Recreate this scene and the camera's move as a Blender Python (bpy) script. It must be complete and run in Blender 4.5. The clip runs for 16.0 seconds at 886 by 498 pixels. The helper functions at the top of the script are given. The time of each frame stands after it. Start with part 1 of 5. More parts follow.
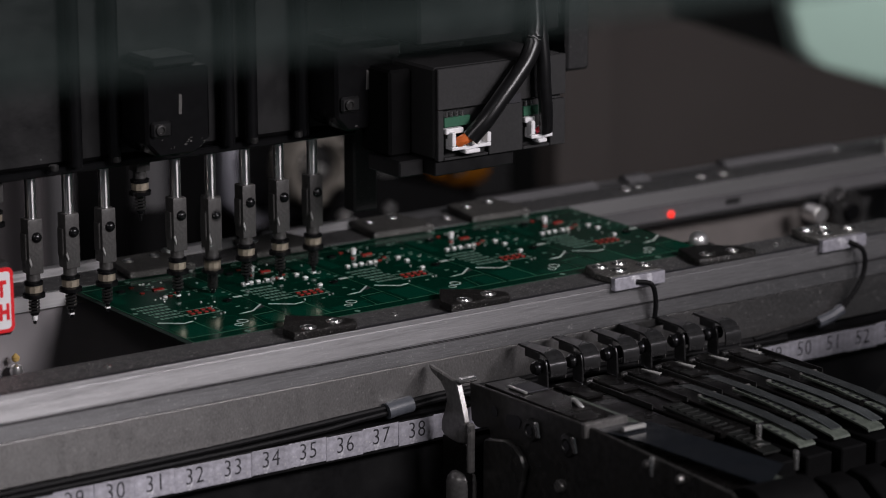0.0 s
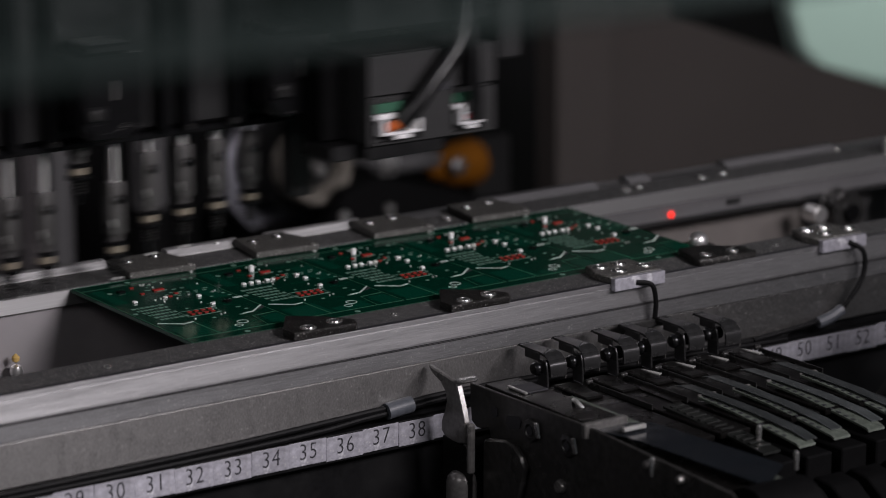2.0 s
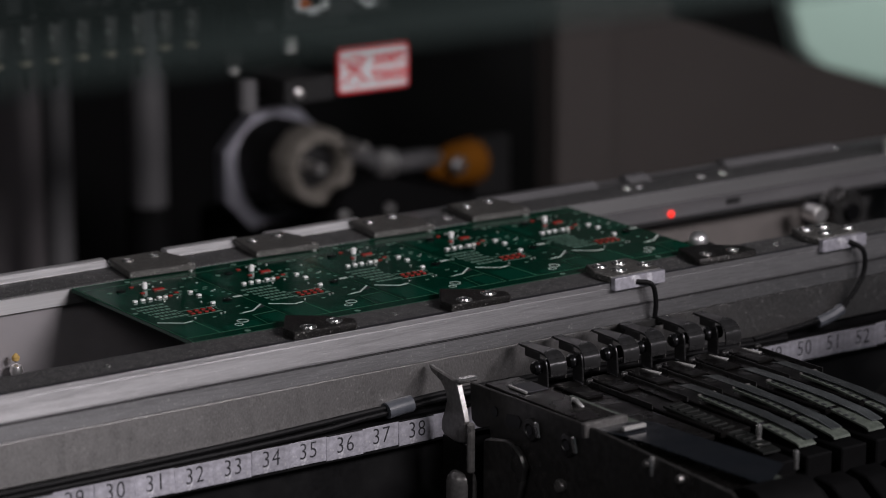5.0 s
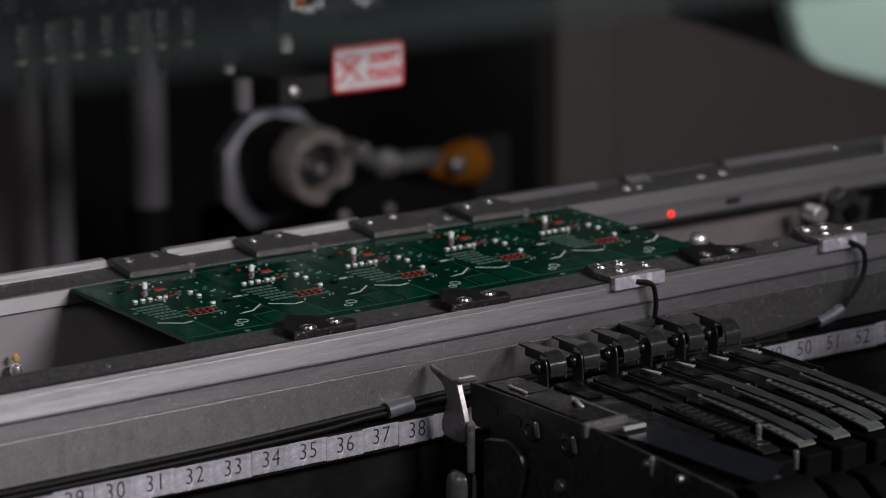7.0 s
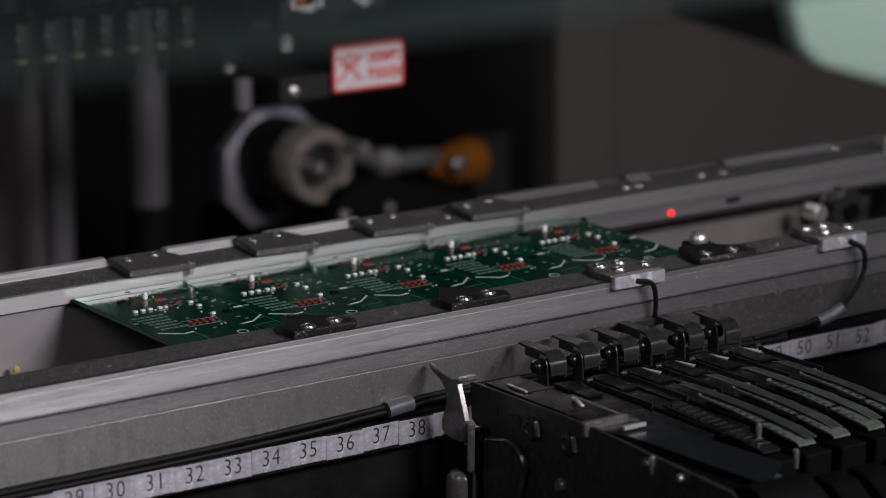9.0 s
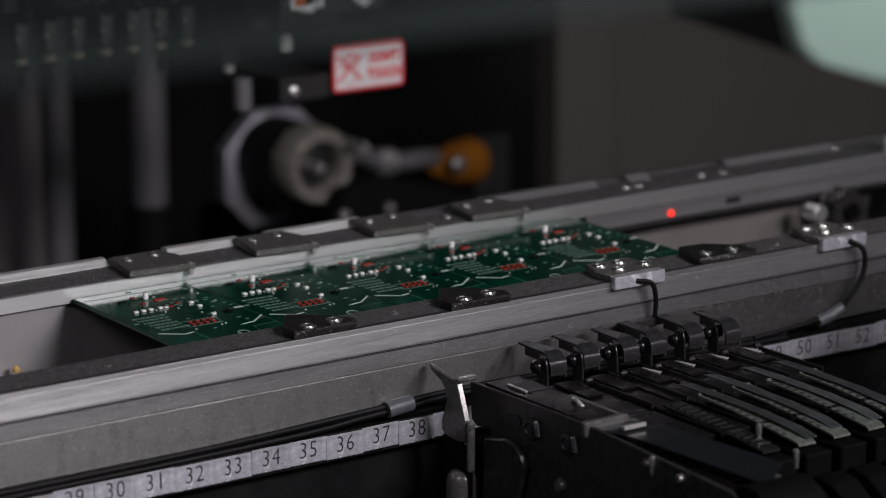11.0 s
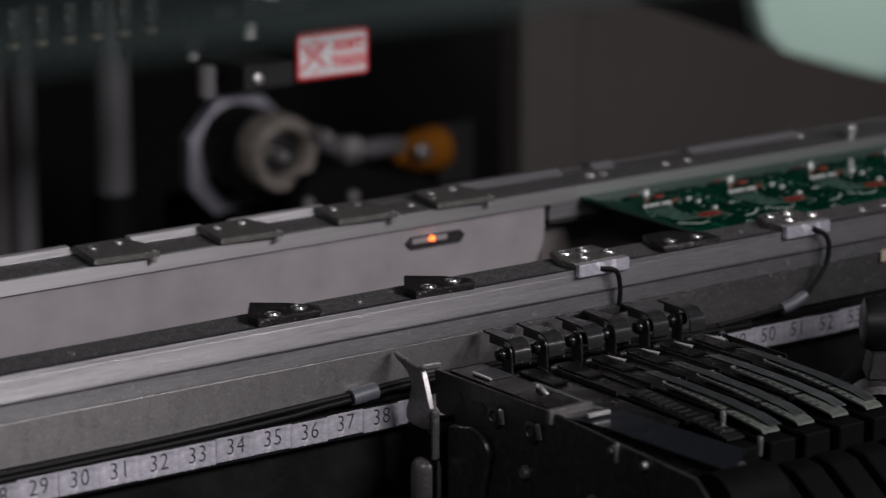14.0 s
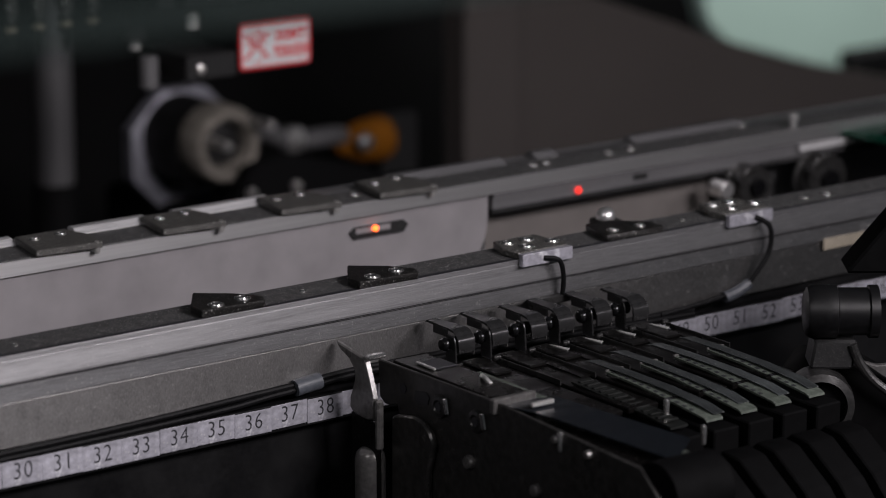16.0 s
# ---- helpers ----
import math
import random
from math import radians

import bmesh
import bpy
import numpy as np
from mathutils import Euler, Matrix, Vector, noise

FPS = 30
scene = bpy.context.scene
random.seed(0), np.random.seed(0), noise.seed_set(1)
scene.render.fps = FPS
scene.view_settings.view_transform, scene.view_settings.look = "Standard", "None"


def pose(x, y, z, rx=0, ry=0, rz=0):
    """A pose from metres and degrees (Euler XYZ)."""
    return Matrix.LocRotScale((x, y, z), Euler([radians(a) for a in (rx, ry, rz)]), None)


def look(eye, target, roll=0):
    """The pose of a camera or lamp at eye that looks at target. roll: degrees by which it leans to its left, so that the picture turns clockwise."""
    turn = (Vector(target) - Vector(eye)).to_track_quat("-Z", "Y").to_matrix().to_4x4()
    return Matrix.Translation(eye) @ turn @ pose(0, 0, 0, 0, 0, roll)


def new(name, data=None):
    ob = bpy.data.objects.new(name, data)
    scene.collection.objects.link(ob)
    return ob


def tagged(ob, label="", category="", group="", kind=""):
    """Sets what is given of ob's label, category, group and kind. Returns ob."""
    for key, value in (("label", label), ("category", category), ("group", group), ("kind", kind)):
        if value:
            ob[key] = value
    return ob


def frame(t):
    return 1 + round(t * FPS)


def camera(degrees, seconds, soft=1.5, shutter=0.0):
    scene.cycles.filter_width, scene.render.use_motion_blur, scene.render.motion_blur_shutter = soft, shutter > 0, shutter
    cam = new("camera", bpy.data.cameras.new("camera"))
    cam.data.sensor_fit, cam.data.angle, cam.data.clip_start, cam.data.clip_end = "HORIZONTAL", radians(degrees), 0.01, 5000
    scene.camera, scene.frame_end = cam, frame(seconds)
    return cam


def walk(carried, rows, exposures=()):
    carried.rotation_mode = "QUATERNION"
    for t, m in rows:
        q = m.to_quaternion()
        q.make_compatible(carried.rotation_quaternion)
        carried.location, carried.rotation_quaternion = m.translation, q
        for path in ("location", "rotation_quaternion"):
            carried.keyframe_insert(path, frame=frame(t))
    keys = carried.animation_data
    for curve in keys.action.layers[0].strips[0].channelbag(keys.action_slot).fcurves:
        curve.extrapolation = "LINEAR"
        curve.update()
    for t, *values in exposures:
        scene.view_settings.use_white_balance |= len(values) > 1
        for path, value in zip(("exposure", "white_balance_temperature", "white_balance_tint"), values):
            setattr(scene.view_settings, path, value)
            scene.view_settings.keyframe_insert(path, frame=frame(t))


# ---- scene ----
cam = camera(16.994, 16.0, soft=1.0, shutter=0.85)
EYE = (-0.5777, -0.9700, 0.2915)
TURNS = (
    (0.0, 76.112, 0.245, -34.542), (1.5, 76.120, 0.247, -34.541), (3.0, 76.115, 0.247, -34.541),
    (4.0, 76.107, 0.247, -34.541), (7.0, 76.107, 0.247, -34.541), (9.0, 76.091, 0.247, -34.541),
    (12.0, 76.091, 0.247, -34.541), (12.5, 76.091, 0.240, -34.541), (13.0, 76.090, 0.235, -34.573),
    (13.5, 76.041, 0.190, -34.746), (14.0, 75.854, 0.125, -35.219), (14.5, 75.702, 0.105, -35.703),
    (15.0, 75.638, 0.075, -36.010), (15.5, 75.644, 0.065, -36.291), (16.0, 75.655, 0.045, -36.327),
)
walk(cam, [(t, pose(*EYE, rx, ry, rz)) for t, rx, ry, rz in TURNS], exposures=[(0.0, 0.0), (16.0, 0.0)])
cam.data.dof.use_dof = True
cam.data.dof.focus_distance = 1.12
cam.data.dof.aperture_fstop = 9.5

# ---- world and lights ----
world = bpy.data.worlds.new("room_dim")
scene.world = world
world.use_nodes = True
world.node_tree.nodes["Background"].inputs[0].default_value = (0.75, 0.88, 1.0, 1)
world.node_tree.nodes["Background"].inputs[1].default_value = 0.020


def area_lamp(name, eye, target, w, h, watts, colour=(1, 1, 1), spread=180):
    lamp = bpy.data.lights.new(name, "AREA")
    lamp.shape, lamp.size, lamp.size_y, lamp.energy, lamp.color, lamp.spread = "RECTANGLE", w, h, watts, colour, radians(spread)
    ob = new(name, lamp)
    ob.matrix_world = look(eye, target)
    return ob


area_lamp("work_light_side", (0.72, -1.06, 0.58), (0.02, -0.05, -0.03), 0.22, 0.12, 2.0, (1.0, 0.925, 0.98))
area_lamp("work_light_front", (0.20, -0.90, 0.46), (-0.12, -0.03, -0.02), 0.34, 0.18, 6.9, (1.0, 0.935, 0.975))
area_lamp("ceiling_tube_left", (-1.05, -0.80, 0.85), (0.0, -0.05, -0.02), 0.9, 0.25, 3.2, (1.0, 0.94, 0.97))
# Unseen fill lamp, added only to brighten the mint cover.
area_lamp("ceiling_tube_rear", (1.25, 0.76, 0.60), (1.24, 0.94, -0.08), 0.5, 0.1, 2.4, (1.0, 0.99, 0.97), 80)

# ---- materials ----
def mat(name, col, rough=0.5, metal=0.0, grain=0.0, scale=200.0, bump=0.0, stretch=(1, 1, 1), wear=0.0, wear_col=(0.5, 0.5, 0.5),
        dust=0.0, coat=0.0, rough_var=0.0, spec=0.5, vary=0.0, wave=0.0, brushed=0.0, emit=None, emit_strength=0.0, tint=(1, 1, 1)):
    m = bpy.data.materials.new(name)
    m.use_nodes = True
    nt = m.node_tree
    bsdf = nt.nodes["Principled BSDF"]
    bsdf.inputs["Base Color"].default_value = (*col, 1)
    bsdf.inputs["Roughness"].default_value = rough
    bsdf.inputs["Metallic"].default_value = metal
    bsdf.inputs["Coat Weight"].default_value = coat
    bsdf.inputs["Specular IOR Level"].default_value = spec
    bsdf.inputs["Specular Tint"].default_value = (*tint, 1)
    if emit:
        bsdf.inputs["Emission Color"].default_value = (*emit, 1)
        bsdf.inputs["Emission Strength"].default_value = emit_strength
    if brushed:
        tg = nt.nodes.new("ShaderNodeTangent")
        tg.direction_type, tg.axis = "RADIAL", "Z"
        nt.links.new(tg.outputs[0], bsdf.inputs["Tangent"])
        bsdf.inputs["Anisotropic"].default_value, bsdf.inputs["Anisotropic Rotation"].default_value = brushed, 0.25
    if not (grain or bump or wear or dust or rough_var or vary or wave):
        return m
    N, L = nt.nodes.new, nt.links.new
    tc = N("ShaderNodeTexCoord")
    mp = N("ShaderNodeMapping")
    mp.inputs["Scale"].default_value = stretch
    L(tc.outputs["Object"], mp.inputs["Vector"])

    def noise_tex(s, detail=4.0):
        n = N("ShaderNodeTexNoise")
        n.inputs["Scale"].default_value, n.inputs["Detail"].default_value = s, detail
        L(mp.outputs["Vector"], n.inputs["Vector"])
        return n.outputs["Fac"]

    def ramp(fac, a, b, lo, hi):
        r = N("ShaderNodeMapRange")
        r.inputs["From Min"].default_value, r.inputs["From Max"].default_value = a, b
        r.inputs["To Min"].default_value, r.inputs["To Max"].default_value = lo, hi
        L(fac, r.inputs["Value"])
        return r.outputs["Result"]

    def mix(fac, a, b):
        x = N("ShaderNodeMix")
        x.data_type = "RGBA"
        L(fac, x.inputs["Factor"])
        for sock, v in ((x.inputs[6], a), (x.inputs[7], b)):
            if isinstance(v, tuple):
                sock.default_value = (*v, 1)
            else:
                L(v, sock)
        return x.outputs[2]

    fine, broad = noise_tex(scale, 5.0), noise_tex(scale / 9.0, 3.0)
    colour = mix(ramp(fine, 0.3, 0.7, 0, 1), tuple(c * (1 - grain) for c in col), tuple(min(1, c * (1 + grain)) for c in col))
    colour = mix(ramp(broad, 0.35, 0.7, 0, 0.6 if grain else 0), colour, tuple(c * (1 - 0.6 * grain) for c in col))
    if wear:
        colour = mix(ramp(noise_tex(scale * 0.35, 8.0), 0.78 - wear, 0.80 - wear * 0.6, 0, 1), colour, wear_col)
    if dust:
        clean = None
        for cells, keep in ((800.0, 0.86), (1900.0, 0.60)):
            sp = N("ShaderNodeTexVoronoi")
            sp.inputs["Scale"].default_value = cells
            L(tc.outputs["Object"], sp.inputs["Vector"])
            sep = N("ShaderNodeSeparateColor")
            L(sp.outputs["Color"], sep.inputs[0])
            some = N("ShaderNodeMath")
            some.operation = "MULTIPLY"
            L(ramp(sp.outputs["Distance"], 0.16, 0.34, dust, 0), some.inputs[0])
            L(ramp(sep.outputs[0], keep, keep + 0.05, 0, 1), some.inputs[1])
            colour = mix(some.outputs[0], colour, (0.62, 0.61, 0.59))
            m_now = ramp(some.outputs[0], 0, 1, 1, 0)
            if clean:
                both = N("ShaderNodeMath")
                both.operation = "MULTIPLY"
                L(clean, both.inputs[0])
                L(m_now, both.inputs[1])
                m_now = both.outputs[0]
            clean = m_now
        if metal:
            L(ramp(clean, 0, 1, 0, metal), bsdf.inputs["Metallic"])
    if vary:
        info = N("ShaderNodeObjectInfo")
        hsv = N("ShaderNodeHueSaturation")
        L(ramp(info.outputs["Random"], 0, 1, 1 - vary, 1 + vary), hsv.inputs["Value"])
        L(colour, hsv.inputs["Color"])
        colour = hsv.outputs["Color"]
    L(colour, bsdf.inputs["Base Color"])
    if rough_var:
        L(ramp(broad, 0.3, 0.7, max(0.02, rough - rough_var), min(1, rough + rough_var)), bsdf.inputs["Roughness"])
    if wave:
        w = N("ShaderNodeBump")
        w.inputs["Strength"].default_value, w.inputs["Distance"].default_value = 1.0, wave
        L(noise_tex(70.0, 1.0), w.inputs["Height"])
        L(w.outputs["Normal"], bsdf.inputs["Normal"])
    if bump:
        b = N("ShaderNodeBump")
        if wave:
            L(w.outputs["Normal"], b.inputs["Normal"])
        b.inputs["Strength"].default_value, b.inputs["Distance"].default_value = bump, 0.0004
        L(fine, b.inputs["Height"])
        L(b.outputs["Normal"], bsdf.inputs["Normal"])
    return m


M = {
    "alu": mat("brushed_aluminium", (0.42, 0.418, 0.425), 0.34, 0.88, 0.20, 2600, 0.16, (0.04, 1, 1), dust=0.42, rough_var=0.04, brushed=0.75),
    "alu_middle": mat("darker_brushed_aluminium", (0.31, 0.312, 0.318), 0.38, 0.9, 0.22, 2600, 0.16, (0.06, 1, 1), dust=0.5, rough_var=0.03, brushed=0.7),
    "alu_lower": mat("sawn_aluminium", (0.34, 0.333, 0.327), 0.31, 0.97, 0.24, 4200, 0.16, (0.5, 1, 0.22), dust=0.34, rough_var=0.02, brushed=0.7),
    "alu_top": mat("dusty_rail_top", (0.10, 0.10, 0.10), 0.58, 0.4, 0.45, 2200, 0.6, dust=0.9, rough_var=0.1),
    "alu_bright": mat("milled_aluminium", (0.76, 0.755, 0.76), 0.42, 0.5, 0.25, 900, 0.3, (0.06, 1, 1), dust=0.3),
    "alu_inner": mat("polished_rail_face", (0.86, 0.86, 0.86), 0.34, 0.92, 0.10, 900, 0.05, (0.02, 1, 1), brushed=0.6),
    # Grey of the stepped face; on the right ledges it imitates weaker light.
    "rail_face": mat("grey_face_and_dimmed_ledge", (0.20, 0.197, 0.203), 0.42, 0.5, 0.14, 700, 0.06, (0.05, 1, 1), dust=0.2),
    # Panel steel made darker; the recessed far plate's shade is in this colour.
    "shaded_plate": mat("shaded_steel_plate", (0.20, 0.182, 0.172), 0.5, 0.3, 0.12, 60, 0.05, rough_var=0.08),
    "panel": mat("satin_steel_panel", (0.42, 0.40, 0.412), 0.42, 0.45, 0.12, 60, 0.05, rough_var=0.08),
    "black": mat("black_anodised", (0.0055, 0.0055, 0.006), 0.38, 0.0, 0.35, 500, 0.1, wear=0.04, wear_col=(0.02, 0.02, 0.02), rough_var=0.1),
    "black_matte": mat("black_plastic", (0.012, 0.012, 0.0125), 0.55, 0.0, 0.3, 900, 0.25, dust=0.08),
    "black_gloss": mat("black_gloss", (0.005, 0.005, 0.0055), 0.22, 0.0, 0.2, 300, 0.02, wear=0.02, wear_col=(0.15, 0.15, 0.15)),
    "clamp": mat("black_oxide_clamp", (0.022, 0.021, 0.020), 0.45, 0.6, 0.5, 1800, 0.7, dust=0.45, wear=0.08, wear_col=(0.10, 0.09, 0.08)),
    "clamp_grey": mat("worn_clamp", (0.105, 0.103, 0.096), 0.55, 0.3, 0.6, 1500, 0.7, dust=0.55, wear=0.12, wear_col=(0.06, 0.055, 0.05)),
    "steel": mat("steel", (0.74, 0.73, 0.71), 0.30, 0.75, 0.08, 600, 0.03),
    "steel_worn": mat("worn_steel_edge", (0.45, 0.44, 0.43), 0.35, 0.8, 0.2, 900, 0.1),
    "screw": mat("screw_steel", (0.80, 0.79, 0.77), 0.20, 0.95, 0.15, 900, 0.05),
    "chrome": mat("chrome_shaft", (0.95, 0.94, 0.93), 0.32, 0.90, 0.05, 900, 0.0, (1, 1, 0.1)),
    "shaft": mat("turned_steel_shaft", (0.95, 0.94, 0.93), 0.28, 1.0, 0.05, 900, 0.0, (1, 1, 0.1), brushed=0.85),
    "holder": mat("nozzle_holder_black", (0.068, 0.066, 0.064), 0.42, 0.1, 0.4, 900, 0.3, wear=0.08, wear_col=(0.17, 0.17, 0.16)),
    "brass": mat("dull_brass", (0.46, 0.40, 0.31), 0.38, 0.6, 0.25, 700, 0.1),
    "pcb": mat("green_solder_mask", (0.0006, 0.034, 0.019), 0.13, 0.0, 0.3, 500, 0.01, spec=0.6, tint=(0.5, 1.0, 0.8)),
    "pcb_light": mat("green_mask_over_copper", (0.0012, 0.058, 0.033), 0.13, 0.0, 0.12, 600, 0.01, spec=0.6, tint=(0.5, 1.0, 0.8)),
    "pcb_edge": mat("laminate_edge", (0.02, 0.10, 0.055), 0.6, 0.0, 0.2, 900),
    "silk": mat("silkscreen_white", (0.58, 0.66, 0.61), 0.6, 0.0, 0.15, 1500),
    "silk_dim": mat("silkscreen_fine_print", (0.13, 0.23, 0.18), 0.6, 0.0, 0.3, 2500),
    "chip": mat("white_ceramic", (0.90, 0.90, 0.89), 0.4, 0.0, 0.05, 900),
    "paste": mat("red_adhesive", (0.30, 0.016, 0.012), 0.45, 0.0, 0.25, 900, 0.1),
    "label": mat("silver_label_film", (0.47, 0.465, 0.52), 0.40, 0.5, 0.25, 450, 0.5, wear=0.18, wear_col=(0.92, 0.92, 0.96), dust=0.5, vary=0.08, wave=0.0010, brushed=0.6),
    "ink": mat("black_ink", (0.020, 0.020, 0.024), 0.6),
    "sticker": mat("white_vinyl", (0.80, 0.80, 0.81), 0.35, 0.0, 0.04, 300),
    "red": mat("red_print", (0.74, 0.022, 0.03), 0.35, 0.0, 0.06, 300),
    "cable": mat("black_cable", (0.005, 0.005, 0.0055), 0.55, 0.0, 0.3, 400, spec=0.15),
    "sleeve": mat("clear_sleeve", (0.075, 0.082, 0.095), 0.45, 0.0, 0.25, 500, 0.1),
    "sheath": mat("glossy_black_sheath", (0.007, 0.007, 0.0075), 0.28, 0.0, 0.3, 400, spec=0.5),
    "connector": mat("white_connector", (0.72, 0.71, 0.68), 0.5, 0.0, 0.1, 900),
    "wire_orange": mat("orange_wire", (0.62, 0.14, 0.03), 0.4),
    "wire_yellow": mat("yellow_wire", (0.50, 0.36, 0.05), 0.4),
    "wire_blue": mat("blue_wire", (0.05, 0.07, 0.28), 0.4),
    "wire_red": mat("red_wire", (0.5, 0.03, 0.05), 0.4),
    "feeder": mat("feeder_black_steel", (0.0050, 0.0046, 0.0044), 0.30, 0.1, 0.4, 700, 0.12, wear=0.07, wear_col=(0.05, 0.046, 0.044), rough_var=0.1, spec=0.2),
    "housing": mat("matte_housing_plastic", (0.020, 0.020, 0.0205), 0.5, 0.0, 0.25, 700, 0.12),
    "lever": mat("black_oxide_lever", (0.046, 0.046, 0.047), 0.25, 0.6, 0.3, 500, 0.08, wear=0.05, wear_col=(0.12, 0.118, 0.115), rough_var=0.08),
    "ribbed_tape": mat("dark_ribbed_tape", (0.010, 0.011, 0.010), 0.4, 0.0, 0.5, 500, 0.3),
    "feeder_bar": mat("feeder_lever_steel", (0.075, 0.074, 0.073), 0.32, 0.75, 0.35, 700, 0.2, wear=0.07, wear_col=(0.22, 0.21, 0.20), rough_var=0.1),
    "tape": mat("carrier_tape", (0.092, 0.107, 0.090), 0.48, 0.0, 0.4, 400, 0.3, dust=0.2, spec=0.25, vary=0.3, wave=0.001),
    "film": mat("cover_film", (0.042, 0.047, 0.048), 0.30, 0.0, 0.5, 600, 0.3, (1, 0.2, 1), dust=0.2, spec=0.18, vary=0.3, wave=0.0012),
    "film_blue": mat("dark_blue_cover_film", (0.010, 0.012, 0.015), 0.24, 0.0, 0.3, 300, 0.05, spec=0.25, wave=0.0006),
    "hook": mat("bare_steel_hook", (0.17, 0.165, 0.16), 0.36, 0.55, 0.3, 500, 0.12, rough_var=0.1, wave=0.0015),
    "feeder_side": mat("worn_feeder_side", (0.065, 0.063, 0.061), 0.34, 0.6, 0.4, 300, 0.1, wear=0.10, wear_col=(0.09, 0.088, 0.085), rough_var=0.12),
    "feeder_dark": mat("dull_black_feeder_casting", (0.003, 0.003, 0.0032), 0.7, 0.0, 0.3, 200, 0.2, spec=0.06),
    "tape_hole": mat("bright_tape", (0.36, 0.36, 0.35), 0.4, 0.0, 0.2, 600),
    "machine_black": mat("machine_interior_black", (0.0035, 0.0035, 0.004), 0.75, 0.0, 0.3, 30, spec=0.2),
    "machine_grey": mat("machine_interior_grey", (0.105, 0.092, 0.086), 0.6, 0.0, 0.06, 12, 0.02),
    "rear_grey": mat("dim_rear_grey", (0.13, 0.118, 0.122), 0.6, 0.0, 0.15, 15),
    "column": mat("grey_column_paint", (0.15, 0.148, 0.152), 0.5, 0.2, 0.1, 20),
    "floor_resin": mat("grey_resin_floor", (0.24, 0.245, 0.25), 0.4, 0.0, 0.12, 8, 0.03),
    "mint": mat("mint_green_cover_paint", (0.50, 0.68, 0.61), 0.5, 0.0, 0.03, 10),
    "ring": mat("cast_grey_flange", (0.38, 0.38, 0.43), 0.40, 0.4, 0.3, 60),
    "ivory": mat("ivory_coupling", (0.29, 0.265, 0.23), 0.5, 0.0, 0.5, 150),
    "amber": mat("amber_cap", (0.26, 0.095, 0.010), 0.12, 0.0, 0.2, 60),
    "led_red": mat("red_led", (0.6, 0.02, 0.01), 0.4, emit=(1.0, 0.03, 0.02), emit_strength=1.7),
    "led_amber": mat("amber_led", (0.7, 0.1, 0.01), 0.4, emit=(1.0, 0.12, 0.02), emit_strength=5.0),
    "tan": mat("tan_tag", (0.26, 0.23, 0.18), 0.6, 0.0, 0.25, 500),
    "yellow": mat("yellow_pin_tip", (0.62, 0.42, 0.14), 0.4),
}


def smoked(name, share):
    m = bpy.data.materials.new(name)
    m.use_nodes = True
    nt = m.node_tree
    bsdf = nt.nodes["Principled BSDF"]
    bsdf.inputs["Base Color"].default_value = (0.030, 0.044, 0.041, 1)
    bsdf.inputs["Roughness"].default_value = 0.35
    tr = nt.nodes.new("ShaderNodeBsdfTransparent")
    tr.inputs[0].default_value = (0.86, 0.90, 0.89, 1)
    mx = nt.nodes.new("ShaderNodeMixShader")
    mx.inputs[0].default_value = share
    nt.links.new(tr.outputs[0], mx.inputs[1])
    nt.links.new(bsdf.outputs[0], mx.inputs[2])
    nt.links.new(mx.outputs[0], nt.nodes["Material Output"].inputs[0])
    return m


M["smoked"] = smoked("smoked_acrylic", 0.14)
M["smoked_edge"] = smoked("scuffed_acrylic_edge", 0.26)

# ---- mesh helpers ----
def add_box(bm, x0, x1, y0, y1, z0, z1, bevel=0.0, seg=1):
    vs = [bm.verts.new((x, y, z)) for z in (z0, z1) for y in (y0, y1) for x in (x0, x1)]
    fs = [bm.faces.new([vs[i] for i in f]) for f in ((0, 2, 3, 1), (4, 5, 7, 6), (0, 1, 5, 4), (2, 6, 7, 3), (0, 4, 6, 2), (1, 3, 7, 5))]
    if bevel:
        bmesh.ops.bevel(bm, geom=list({e for f in fs for e in f.edges}), offset=bevel, segments=seg, affect="EDGES", profile=0.6)
    return bm


def add_cyl(bm, c, r, h, axis="z", seg=20, r2=None, bevel=0.0):
    r2 = r if r2 is None else r2
    turn = {"z": Matrix(), "y": Matrix.Rotation(radians(-90), 4, "X"), "x": Matrix.Rotation(radians(90), 4, "Y")}[axis]
    res = bmesh.ops.create_cone(bm, cap_ends=True, segments=seg, radius1=r, radius2=r2, depth=h,
                                matrix=Matrix.Translation(c) @ turn @ Matrix.Translation((0, 0, h / 2)))
    if bevel:
        caps = {e for v in res["verts"] for f in v.link_faces if len(f.verts) > 4 for e in f.edges}
        bmesh.ops.bevel(bm, geom=list(caps), offset=bevel, segments=2, affect="EDGES")
    return bm


def add_prism(bm, pts, lo, hi, axis="z", bevel=0.0):
    """A polygon pushed from lo to hi along the axis; pts lie in the two other axes, in order."""
    def at(p, h):
        return {"z": (p[0], p[1], h), "y": (p[0], h, p[1]), "x": (h, p[0], p[1])}[axis]
    a = [bm.verts.new(at(p, lo)) for p in pts]
    b = [bm.verts.new(at(p, hi)) for p in pts]
    n = len(pts)
    fs = [bm.faces.new(a[::-1]), bm.faces.new(b)]
    fs += [bm.faces.new((a[i], a[(i + 1) % n], b[(i + 1) % n], b[i])) for i in range(n)]
    bmesh.ops.recalc_face_normals(bm, faces=fs)
    if bevel:
        bmesh.ops.bevel(bm, geom=list({e for f in fs for e in f.edges}), offset=bevel, segments=1, affect="EDGES")
    return bm


